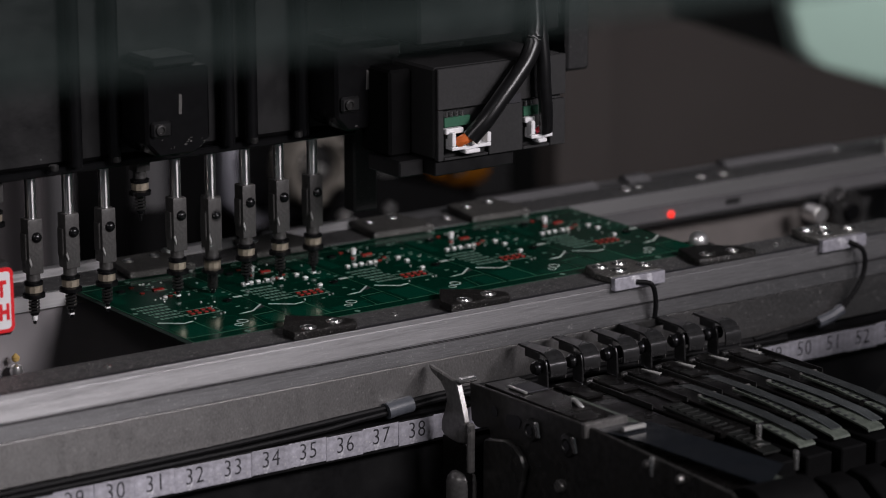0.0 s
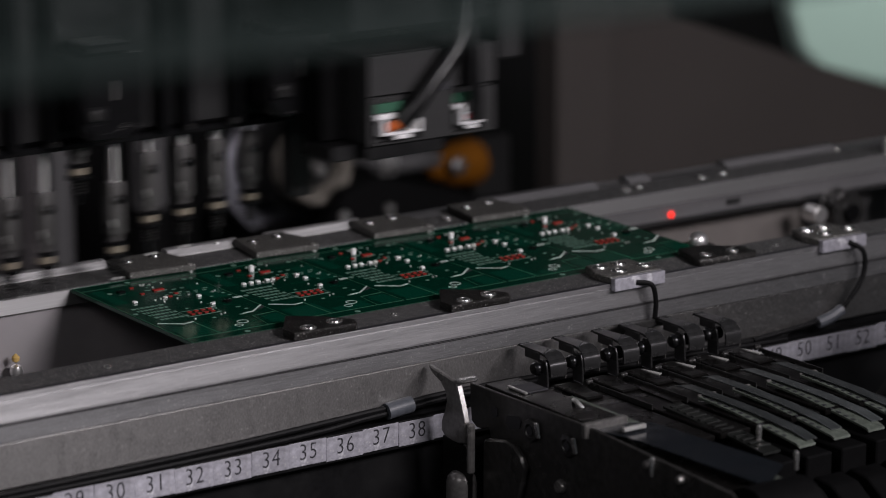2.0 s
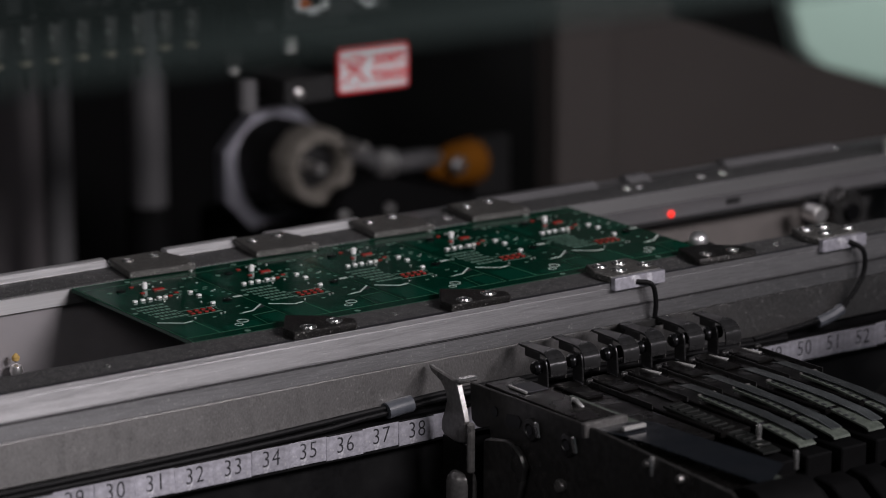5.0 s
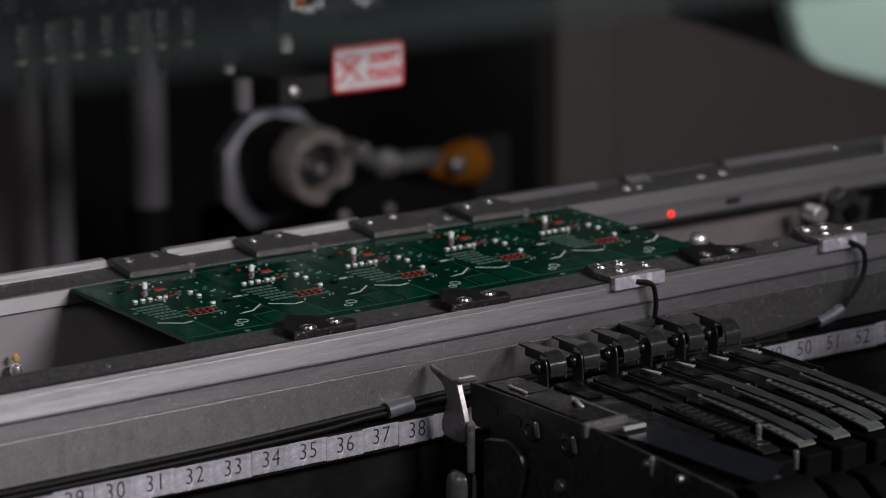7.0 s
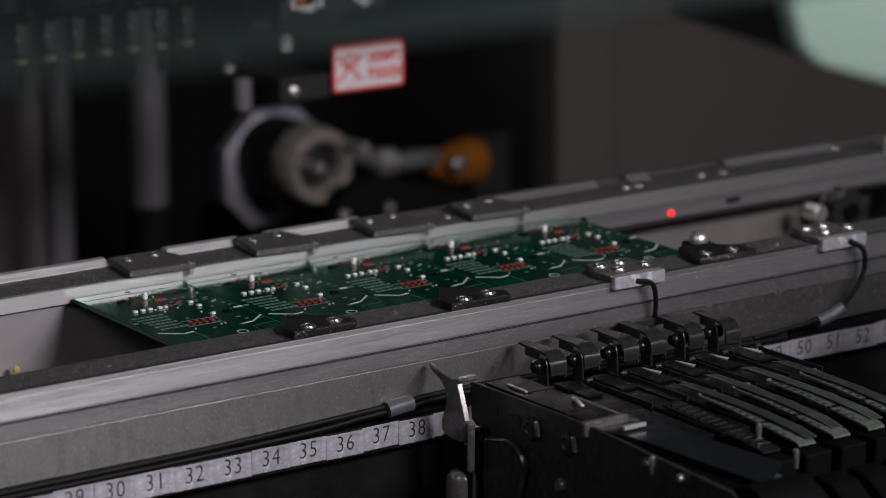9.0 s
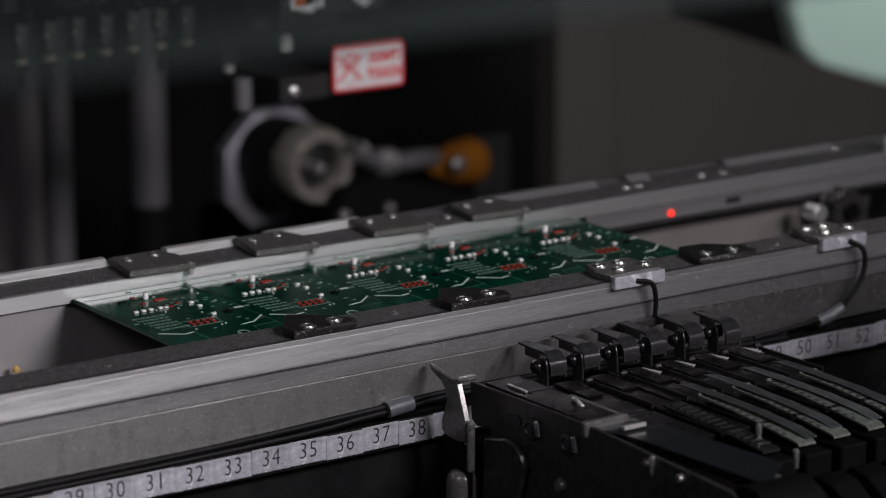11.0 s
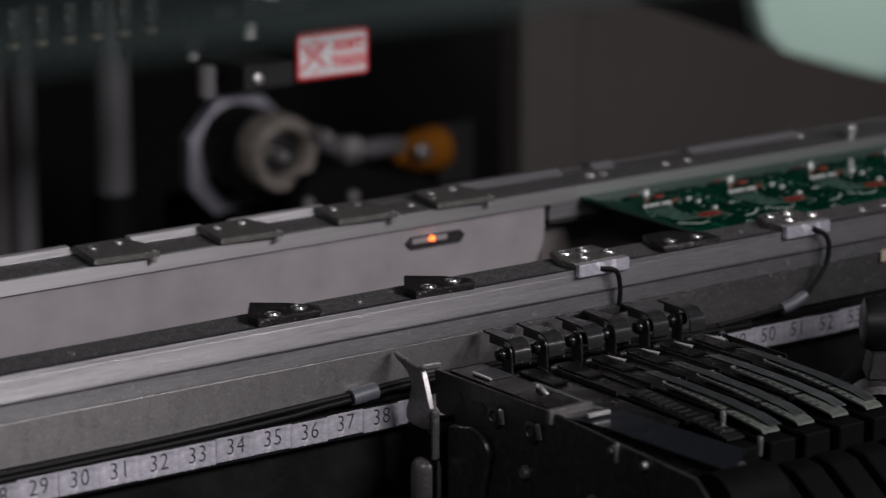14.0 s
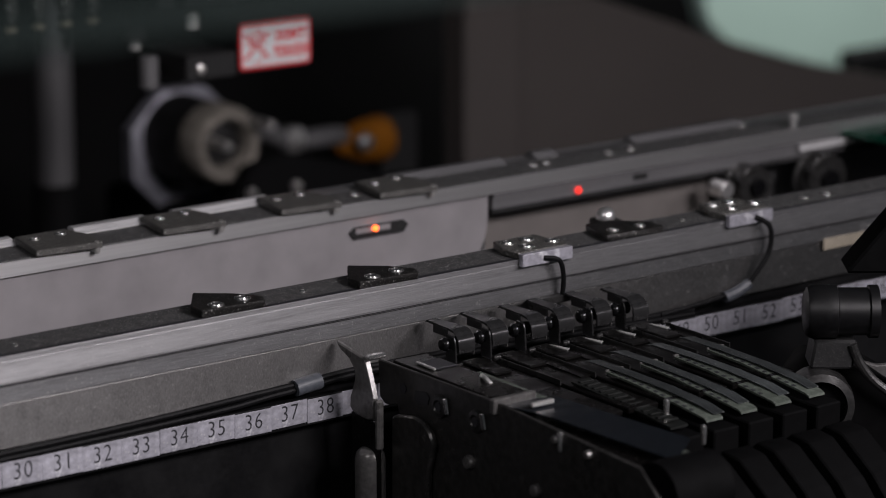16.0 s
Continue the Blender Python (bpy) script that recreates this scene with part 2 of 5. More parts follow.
def add_lathe(bm, profile, c=(0, 0, 0), seg=20, axis="z", hollow=False):
    """Turns (radius, height) pairs round the axis through c."""
    rings = []
    for r, h in profile:
        ring = []
        for i in range(seg):
            a = 2 * math.pi * i / seg
            u, v = r * math.cos(a), r * math.sin(a)
            q = {"z": (u, v, h), "y": (u, h, v), "x": (h, u, v)}[axis]
            ring.append(bm.verts.new((c[0] + q[0], c[1] + q[1], c[2] + q[2])))
        rings.append(ring)
    fs = []
    for a, b in zip(rings, rings[1:] + (rings[:1] if hollow else [])):
        fs += [bm.faces.new((a[i], a[(i + 1) % seg], b[(i + 1) % seg], b[i])) for i in range(seg)]
    if not hollow:
        fs += [bm.faces.new(rings[0][::-1]), bm.faces.new(rings[-1])]
    bmesh.ops.recalc_face_normals(bm, faces=fs)
    return bm


def add_tube(bm, pts, r, seg=10, smooth_steps=6):
    P = [Vector(q) for q in pts]
    path = []
    for i in range(len(P) - 1):
        p0, p1, p2, p3 = P[max(i - 1, 0)], P[i], P[i + 1], P[min(i + 2, len(P) - 1)]
        for k in range(smooth_steps):
            t = k / smooth_steps
            path.append(0.5 * (2 * p1 + (p2 - p0) * t + (2 * p0 - 5 * p1 + 4 * p2 - p3) * t * t + (3 * p1 - p0 - 3 * p2 + p3) * t ** 3))
    path.append(P[-1])
    rings = []
    up = Vector((0.3, 0.2, 1)).normalized()
    for i, q in enumerate(path):
        d = (path[min(i + 1, len(path) - 1)] - path[max(i - 1, 0)]).normalized()
        u = d.cross(up).normalized()
        v = d.cross(u).normalized()
        rings.append([bm.verts.new(q + r * (math.cos(a) * u + math.sin(a) * v)) for a in (2 * math.pi * j / seg for j in range(seg))])
    fs = []
    for a, b in zip(rings, rings[1:]):
        fs += [bm.faces.new((a[i], a[(i + 1) % seg], b[(i + 1) % seg], b[i])) for i in range(seg)]
    fs += [bm.faces.new(rings[0][::-1]), bm.faces.new(rings[-1])]
    bmesh.ops.recalc_face_normals(bm, faces=fs)
    return bm


def add_line(bm, pts, w, z0, z1):
    """A flat band of width w along pts in the xy plane, with height."""
    for (x0, y0), (x1, y1) in zip(pts, pts[1:]):
        d = Vector((x1 - x0, y1 - y0))
        if d.length < 1e-9:
            continue
        d.normalize()
        n = Vector((-d.y, d.x)) * w / 2
        e = d * w * 0.4
        add_prism(bm, [(x0 - e.x + n.x, y0 - e.y + n.y), (x0 - e.x - n.x, y0 - e.y - n.y), (x1 + e.x - n.x, y1 + e.y - n.y), (x1 + e.x + n.x, y1 + e.y + n.y)], z0, z1)
    return bm


B = bmesh.new


def rounded(cx, cz, w, h, r):
    """The outline of a rectangle with round corners."""
    pts = []
    for sx, sz, a0 in ((1, 1, 0), (-1, 1, 90), (-1, -1, 180), (1, -1, 270)):
        for k in range(4):
            a = radians(a0 + 30 * k)
            pts.append((cx + sx * (w / 2 - r) + r * math.cos(a), cz + sz * (h / 2 - r) + r * math.sin(a)))
    return pts


def mesh_of(name, bm, material, smooth=True):
    me = bpy.data.meshes.new(name)
    bm.to_mesh(me)
    bm.free()
    me.materials.append(material)
    if smooth:
        for p in me.polygons:
            p.use_smooth = True
        me.set_sharp_from_angle(angle=radians(35))
    return me


def part(name, bm, material, parent, label=""):
    me = bm if isinstance(bm, bpy.types.Mesh) else mesh_of(name, bm, M[material])
    ob = new(name, me)
    ob.parent = parent
    return tagged(ob, label)


def thing(name, at, label, category, group="", kind=""):
    ob = new(name)
    ob.matrix_world = pose(*at) if not isinstance(at, Matrix) else at
    ob.empty_display_size = 0.01
    return tagged(ob, label, category, group, kind)


def solid(name, bm, material, label, category, group="", kind=""):
    ob = new(name, mesh_of(name, bm, M[material]))
    return tagged(ob, label, category, group, kind)


def text_mesh(name, words, size, material, depth=0.00006, align="CENTER", bold=0.0):
    cu = bpy.data.curves.new(name, "FONT")
    cu.body, cu.size, cu.extrude, cu.align_x, cu.align_y = words, size, depth, align, "CENTER"
    cu.resolution_u, cu.offset = 3, bold
    tmp = new(name, cu)
    bpy.context.view_layer.update()
    me = bpy.data.meshes.new_from_object(tmp.evaluated_get(bpy.context.evaluated_depsgraph_get()))
    bpy.data.objects.remove(tmp)
    weld = bmesh.new()
    weld.from_mesh(me)
    bmesh.ops.remove_doubles(weld, verts=weld.verts, dist=1e-7)
    weld.to_mesh(me)
    weld.free()
    me.materials.clear()
    me.materials.append(M[material])
    return me


def screw_into(parent, x, y, z, r=0.0022, name="screw", material="screw"):
    """A socket screw, seen from above: a rounded rim and a dark hexagonal socket."""
    bm = add_lathe(B(), [(r * 1.08, 0), (r * 1.05, 0.0003), (r * 0.96, 0.0004), (r * 0.80, -0.0001), (r * 0.72, 0.0005), (r * 0.55, 0.0007), (r * 0.50, 0.0002), (r * 0.1, 0.0002)], (x, y, z), 22)
    ob = part(name, bm, material, parent)
    part("socket", add_cyl(B(), (x, y, z + 0.0002), r * 0.5, 0.0003, "z", 6), "ink", ob)
    return ob


# ---- large structure ----
def front_rail():
    rail = thing("front_rail", (0, 0, 0), "long brushed aluminium conveyor rail with a dusty dark top", "conveyor rail", kind="structure")
    prof = [(-0.0625, -0.0012), (-0.0826, -0.0012), (-0.0834, -0.0020), (-0.0840, -0.0092), (-0.0833, -0.0096), (-0.0833, -0.0101), (-0.0700, -0.0101), (-0.0700, -0.0150), (-0.0625, -0.0150)]
    middle = [(-0.0702, -0.0103), (-0.0834, -0.0103), (-0.0841, -0.0106), (-0.0838, -0.0166), (-0.0702, -0.0166)]
    for z in (-0.00985, -0.01035):
        part("groove_line", add_box(B(), -0.7, 1.0, -0.08415, -0.0838, z - 0.0001, z + 0.0001), "black_matte", rail, "thin dark groove line")
    part("middle_profile", add_prism(B(), middle, -0.7, 1.0, "x"), "alu_middle", rail, "darker middle band of the face")
    lower = [(-0.0700, -0.0168), (-0.0826, -0.0168), (-0.0831, -0.0174), (-0.0838, -0.0328), (-0.0832, -0.0334), (-0.0700, -0.0334)]
    part("lower_profile", add_prism(B(), lower, -0.7, 1.0, "x"), "alu_lower", rail, "dull cross-grained lower face")
    part("edge_bead", add_box(B(), -0.7, 1.0, -0.0834, -0.0827, -0.0016, 0.0002, 0.0002), "alu", rail, "thin bright edge")
    part("seam_strip", add_box(B(), -0.7, 1.0, -0.08265, -0.0804, -0.0014, 0.0002), "ink", rail, "thin dark seam along the edge")
    part("profile", add_prism(B(), prof, -0.7, 1.0, "x"), "alu", rail)
    part("top_plate", add_prism(B(), [(-0.0622, -0.0012), (-0.0803, -0.0012), (-0.0803, 0.0), (-0.0622, 0.0)], -0.7, 1.0, "x", 0.0002), "alu_top", rail, "dusty dark grey top plate")
    part("bottom_web", add_box(B(), -0.7, 1.0, -0.0800, -0.0720, -0.0900, -0.0335), "black", rail, "black lower web")
    for x, r in ((0.0166, 0.0014), (-0.105, 0.0014), (0.205, 0.0014), (0.2727, 0.0024), (0.2855, 0.0024)):
        screw_into(rail, x, -0.0720, 0.0, r)
    part("seam", add_box(B(), 0.2640, 0.3020, -0.0820, -0.0812, -0.0008, 0.0002), "ink", rail, "dark gap in the top plate")
    part("tag", add_box(B(), 0.2729, 0.2990, -0.0850, -0.0843, -0.0205, -0.0155, 0.0002), "tan", rail, "faded tan tag on the rail face")
    part("hook_wire", add_tube(B(), [(0.2995, -0.0850, -0.0205), (0.3008, -0.0865, -0.0180), (0.2998, -0.0865, -0.0155), (0.2993, -0.0850, -0.0135)], 0.0006, 8), "connector", rail, "small pale wire hook")
    return rail


def back_rail():
    rail = thing("back_rail", (0, 0, 0), "long aluminium conveyor rail behind the circuit panel", "conveyor rail", kind="structure")
    part("top_plate", add_box(B(), -0.7, 1.0, 0.0345, 0.0545, -0.0040, 0.0, 0.0003), "alu_top", rail, "dusty grey top plate")
    part("inner_face", add_box(B(), -0.7, 1.0, 0.0335, 0.0345, -0.0064, -0.0004), "alu_inner", rail, "polished inner face")
    part("lower_body", add_box(B(), -0.7, 0.189, 0.0420, 0.0680, -0.0700, -0.0041), "alu", rail)
    part("lower_body", add_box(B(), 0.1892, 1.0, 0.0530, 0.0680, -0.0700, -0.0041), "alu", rail)
    part("lower_face", add_prism(B(), [(0.0342, -0.0042), (0.0342, -0.0084), (0.0350, -0.0088), (0.0350, -0.0138), (0.0528, -0.0138), (0.0528, -0.0042)], 0.1880, 1.0, "x"), "rail_face", rail, "stepped grey inner face")
    # Ledges past x 0.1 take a darker grey: light falloff put into colour.
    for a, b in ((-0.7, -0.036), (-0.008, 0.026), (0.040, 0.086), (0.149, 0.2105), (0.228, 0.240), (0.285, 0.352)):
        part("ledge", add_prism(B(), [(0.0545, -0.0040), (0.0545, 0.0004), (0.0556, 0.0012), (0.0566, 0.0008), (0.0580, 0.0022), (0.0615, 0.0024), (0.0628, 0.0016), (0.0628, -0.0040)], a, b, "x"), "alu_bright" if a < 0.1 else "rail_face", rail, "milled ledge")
    part("base_ledge", add_box(B(), -0.7, 1.0, 0.0545, 0.0660, -0.0050, -0.0004), "alu", rail)
    plate = part("wall_plate", add_prism(B(), [(-0.7, -0.006), (0.1865, -0.006), (0.1865, -0.018), (0.1855, -0.024), (0.1830, -0.030), (0.1790, -0.036), (0.1735, -0.042), (0.170, -0.050), (0.170, -0.075), (-0.7, -0.075)], 0.0362, 0.0378, "y", 0.0003), "panel", rail, "satin grey steel side plate")
    slot = B()
    add_prism(slot, [(0.1120, -0.0135), (0.1145, -0.0112), (0.1400, -0.0112), (0.1425, -0.0135), (0.1400, -0.0165), (0.1145, -0.0165)], 0.0350, 0.0361, "y")
    part("slot", slot, "black_matte", plate, "dark sensor slot")
    part("slot_floor", add_box(B(), 0.1150, 0.1330, 0.0346, 0.0350, -0.0142, -0.0118, 0.0002), "panel", plate)
    part("far_plate", add_box(B(), 0.1900, 0.33, 0.0500, 0.0515, -0.0750, -0.0140, 0.0003), "shaded_plate", rail, "brownish grey steel far plate coloured dark for shade")
    part("belt", add_box(B(), 0.1880, 0.50, 0.0352, 0.0395, -0.0160, -0.0139), "black_matte", rail, "thin black conveyor belt")
    part("sensor_lamp", add_lathe(B(), [(0.0013, 0), (0.0013, -0.0008), (0.0006, -0.0014)], (0.1246, 0.0344, -0.0126), 12, "y"), "led_amber", rail, "glowing amber sensor light")
    part("sensor_lamp", add_lathe(B(), [(0.0015, 0), (0.0015, -0.0008), (0.0007, -0.0016)], (0.2358, 0.0349, -0.0116), 12, "y"), "led_red", rail, "glowing red sensor light")
    for x, y in ((0.219, 0.046), (0.226, 0.046), (0.262, 0.046), (0.275, 0.046), (0.352, 0.056), (0.122, 0.046), (0.132, 0.044), (0.030, 0.047)):
        screw_into(rail, x, y, 0.0, 0.0024)
    part("guide_strip", add_box(B(), 0.3682, 0.4400, 0.0320, 0.0334, -0.0112, -0.0078, 0.0003), "alu_bright", rail, "pale guide strip")
    part("hole", add_box(B(), 0.268, 0.276, 0.0346, 0.0352, -0.0118, -0.0090, 0.0005), "black_matte", rail)
    return rail


def machine_bed():
    solid("machine_bed", add_box(B(), -1.3, 1.9, -0.6, 1.6, -0.52, -0.50), "machine_black", "black painted machine bed far below the rails", "machine bed", kind="structure")
    solid("machine_base", add_box(B(), -1.3, 1.9, -0.6, 1.6, -0.93, -0.522, 0.004), "machine_grey", "closed grey lower cabinet of the machine", "machine base", kind="structure")
    solid("floor", add_box(B(), -4.0, 5.0, -4.0, 4.0, -0.98, -0.9305), "floor_resin", "plain grey workshop floor", "floor", kind="structure")
    solid("wall_rear", add_box(B(), -1.0, 0.98, 0.95, 0.97, -0.5, 0.9), "machine_black", "black rear wall inside the machine", "wall", kind="structure")
    solid("wall_left", add_box(B(), -1.22, -1.2, 0.25, 1.6, -0.5, 0.5), "machine_black", "black side wall inside the machine", "wall", kind="structure")
    solid("rear_panel_grey", add_box(B(), -0.2, 0.2530, 0.66, 0.67, -0.5, 0.3, 0.002), "rear_grey", "dim grey sheet panel at the machine rear", "machine panel", kind="structure")
    # slanted grey side cover
    top = [(0.598, 0.30), (0.690, 0.30), (0.690, -0.041), (0.812, -0.085), (0.893, -0.1125), (1.25, -0.20), (1.25, -0.45), (0.598, -0.45)]
    solid("grey_side_cover", add_prism(B(), top, 0.60, 0.615, "y"), "machine_grey", "large matte brown-grey sheet cover inside the machine", "machine cover", kind="structure")
    solid("grey_column", add_box(B(), 0.5736, 0.6208, 0.57, 0.598, -0.45, 0.4, 0.003), "machine_grey", "grey upright column beside the cover", "machine column", kind="structure")
    solid("wall_dark_right", add_box(B(), 0.97, 1.9, 1.35, 1.37, -0.5, 0.9), "machine_black", "black wall far behind the cover", "wall", kind="structure")


front_rail()
back_rail()
machine_bed()


def mint_door():
    x0, x1, z0, z1 = 1.0895, 1.36, -0.177, 0.06
    pts = [(x0, z1), (x0, z0 + 0.055), (x0 + 0.012, z0 + 0.022), (x0 + 0.035, z0 + 0.002), (x1 - 0.01, z0 - 0.066), (x1, z0 - 0.056), (x1, z1)]
    return solid("mint_cover", add_prism(B(), pts, 0.93, 0.95, "y", 0.004), "mint", "mint green painted machine cover with a rounded corner", "machine cover", kind="structure")


mint_door()
solid("dark_frame_block", add_box(B(), 1.2273, 1.6, 0.88, 0.90, -0.5, -0.186, 0.004), "machine_black", "black frame block below the mint cover", "machine frame", kind="structure")


def smoked_cover():
    lid = thing("smoked_cover", (0, 0, 0), "smoked translucent acrylic safety cover hanging at the front", "safety cover")
    part("sheet", add_box(B(), -0.75, 0.35, -0.535, -0.530, 0.2072, 0.42, 0.001), "smoked", lid)
    part("lower_edge", add_box(B(), -0.75, 0.35, -0.536, -0.529, 0.1995, 0.2070, 0.001), "smoked_edge", lid, "scuffed lower edge of the sheet")
    part("hinge_rail", add_box(B(), -1.2, 1.2, -0.545, -0.520, 0.4202, 0.46, 0.002), "black", lid, "black hinge rail")
    for x in (-1.2, 1.17):
        part("hinge_post", add_box(B(), x, x + 0.03, -0.545, -0.520, -0.50, 0.42, 0.002), "black", lid)
    for o in lid.children:
        o.visible_shadow = o.name.startswith("hinge")
    return lid


smoked_cover()

# ---- clamps and rail fittings ----
def front_clamp(x, y):
    c = thing("edge_clamp", (x, y, 0.0), "black oxide edge clamp plate with two socket screws", "clamp", "front edge clamps")
    pts = [(0.0, 0.0), (-0.0105, -0.0155), (-0.0105, -0.0235), (0.0165, -0.0240), (0.0185, -0.0190), (0.0120, -0.0095)]
    part("plate", add_prism(B(), pts[::-1], 0.0002, 0.0032, "z", 0.0004), "clamp", c)
    screw_into(c, -0.0020, -0.0195, 0.0032, 0.0030)
    screw_into(c, 0.0105, -0.0175, 0.0032, 0.0030)
    return c


front_clamp(-0.0235, -0.0590)
front_clamp(0.0455, -0.0600)


def back_clamp(x):
    c = thing("edge_clamp", (x, 0.0305, 0.0), "worn grey edge clamp plate on the rear rail", "clamp", "rear edge clamps")
    pts = [(-0.0145, 0.0010), (-0.0105, 0.0265), (0.0125, 0.0265), (0.0165, 0.0120), (0.0145, -0.0010)]
    part("plate", add_prism(B(), pts[::-1], 0.0002, 0.0029, "z", 0.0005), "clamp_grey", c)
    screw_into(c, -0.0060, 0.0180, 0.0029, 0.0024)
    screw_into(c, 0.0070, 0.0200, 0.0029, 0.0024)
    part("stop_pin", add_cyl(B(), (0.0125, 0.0005, -0.0020), 0.0013, 0.0050, "z", 12, bevel=0.0003), "steel", c, "short steel stop pin")
    return c


for x in (-0.0250, 0.0330, 0.0900, 0.1400):
    back_clamp(x)


def sensor_plate(x, y, w):
    c = thing("sensor_plate", (x, y, 0.0), "grey sensor mounting plate with countersunk screws and white tag", "sensor plate", "sensor plates")
    part("plate", add_prism(B(), [(-0.004, -0.004), (0.0, 0.0075), (w, 0.0075), (w + 0.001, -0.0130), (-0.003, -0.0130)], 0.0002, 0.0030, "z", 0.0004), "clamp_grey", c)
    for dx, dy in ((0.003, 0.0020), (0.0125, 0.0020), (0.006, -0.0065), (0.0195, -0.0055)):
        screw_into(c, dx, dy, 0.0030, 0.0031)
    part("tag", add_box(B(), -0.0030, w + 0.001, -0.0158, -0.0132, -0.0024, 0.0026, 0.0002), "label", c, "pale grey tag")
    return c


sensor_plate(0.1135, -0.0705, 0.0210)
sensor_plate(0.2210, -0.0705, 0.0200)


def end_clamp():
    c = thing("end_clamp", (0.1695, -0.066, 0.0), "dark clamp plate with two socket screws on the rail", "clamp")
    part("plate", add_prism(B(), [(-0.014, -0.014), (-0.008, 0.004), (0.004, 0.003), (0.0165, -0.0085), (0.0155, -0.0175), (-0.013, -0.0165)], 0.0002, 0.0030, "z", 0.0004), "clamp", c)
    screw_into(c, -0.006, -0.0110, 0.0030, 0.0026)
    screw_into(c, 0.0075, -0.0115, 0.0030, 0.0026)
    return c


end_clamp()


STOP_AT = (0.1814, -0.0500, -0.0042)


def board_stop():
    c = thing("board_stop", STOP_AT, "dark sliding board stop with a bright domed cap screw", "board stop")
    part("block", add_box(B(), -0.0044, 0.0056, -0.0052, 0.0052, -0.0300, 0.0040, 0.0006), "clamp", c)
    part("cap_screw", add_lathe(B(), [(0.0038, 0.0036), (0.0041, 0.0044), (0.0039, 0.0062), (0.0031, 0.0077), (0.0016, 0.0086), (0.0002, 0.0088)], (0.0005, 0.0, 0.0), 24), "chrome", c, "bright domed cap screw")
    return c


stop = board_stop()


def rail_cable(x0, bracket):
    c = thing("sensor_cable", (0, 0, 0), "thin black sensor cable looping down the rail face", "cable", "sensor cables")
    if bracket:
        part("lead", add_tube(B(), [(x0, -0.0862, 0.0000), (x0 + 0.006, -0.0885, -0.0015), (x0 + 0.0085, -0.0880, -0.009), (x0 + 0.009, -0.0865, -0.018)], 0.0010), "cable", c)
        part("bracket", add_box(B(), x0 - 0.007, x0 + 0.013, -0.0885, -0.0845, -0.0190, -0.0160, 0.0004), "feeder_bar", c, "dull steel bracket")
    else:
        part("lead", add_tube(B(), [(x0, -0.0862, 0.0005), (x0 + 0.006, -0.0890, -0.004), (x0 + 0.006, -0.0890, -0.014), (x0 - 0.001, -0.0880, -0.024), (x0 - 0.011, -0.0870, -0.0300), (x0 - 0.05, -0.0860, -0.0335)], 0.0011), "cable", c)
        part("sleeve", add_tube(B(), [(x0 - 0.004, -0.0878, -0.0272), (x0 - 0.010, -0.0872, -0.0300), (x0 - 0.016, -0.0866, -0.0315)], 0.0024), "sleeve", c, "clear plastic sleeve")
    return c


rail_cable(0.1210, True)
rail_cable(0.2320, False)


def cable_bundle():
    c = thing("cable_bundle", (0, 0, 0), "black cables running under the rail in a clear sleeve", "cable")
    part("lead", add_tube(B(), [(-0.6, -0.0848, -0.0345), (-0.2, -0.0855, -0.0342), (-0.08, -0.0855, -0.0335), (0.0, -0.0855, -0.0312), (0.05, -0.0855, -0.0300), (0.2, -0.0850, -0.0345)], 0.0012), "cable", c)
    part("lead", add_tube(B(), [(-0.6, -0.0862, -0.0362), (-0.1, -0.0862, -0.0358), (0.0, -0.0862, -0.0330), (0.05, -0.0862, -0.0315), (0.2, -0.0855, -0.0360)], 0.0012), "cable", c)
    part("sleeve", add_tube(B(), [(0.0035, -0.0860, -0.0322), (0.0090, -0.0860, -0.0316), (0.0145, -0.0860, -0.0312)], 0.0032, 14), "sleeve", c, "milky clear sleeve")
    return c


cable_bundle()


def label_strip():
    s = thing("slot_label_strip", (0, 0, 0), "strip of silver slot labels with black numbers below the rail", "label strip")
    part("backing", add_box(B(), -0.35, 0.45, -0.0870, -0.0830, -0.0475, -0.0368, 0.0004), "black", s, "black backing bar")
    tile = mesh_of("label_plate", add_box(B(), -0.00802, 0.00802, -0.0004, 0.0, -0.0046, 0.0046, 0.0001), M["label"])
    digits = {ch: text_mesh("digit", ch, 0.0086, "ink", bold=-0.00010) for ch in "0123456789"}
    rng = random.Random(3)
    for n in range(24, 62):
        x = (n - 37) * 0.016
        tl = part("label_plate", tile, "label", s)
        tl.matrix_basis = pose(x, -0.0870 - rng.uniform(0, 0.0003), -0.0416 + rng.uniform(-0.0003, 0.0003), rng.uniform(-1.5, 1.5), rng.uniform(-0.5, 0.5), rng.uniform(-1.0, 1.0))
        for k, ch in enumerate(str(n)):
            dg = part("digit", digits[ch], "ink", tl)
            dg.matrix_basis = pose(-0.0020 + 0.0043 * k, -0.00047, 0.0004, 90, 0, 0) @ Matrix.Diagonal((0.88, 1.04, 1, 1))
    return s


label_strip()


def support_pin():
    c = thing("support_pin", (-0.0905, 0.031, -0.05), "steel board support pin with a yellow mark", "support pin")
    part("shaft", add_cyl(B(), (0, 0, 0), 0.0016, 0.0190, "z", 12), "steel", c)
    part("ball_tip", add_lathe(B(), [(0.0004, 0.0185), (0.0021, 0.0195), (0.0027, 0.0215), (0.0021, 0.0236), (0.0004, 0.0244)], (0, 0, 0), 16), "chrome", c)
    part("mark", add_lathe(B(), [(0.0003, 0.0250), (0.0015, 0.0258), (0.0016, 0.0272), (0.0003, 0.0286)], (0, 0, 0), 12), "yellow", c, "yellow mark")
    return c


pin = support_pin()


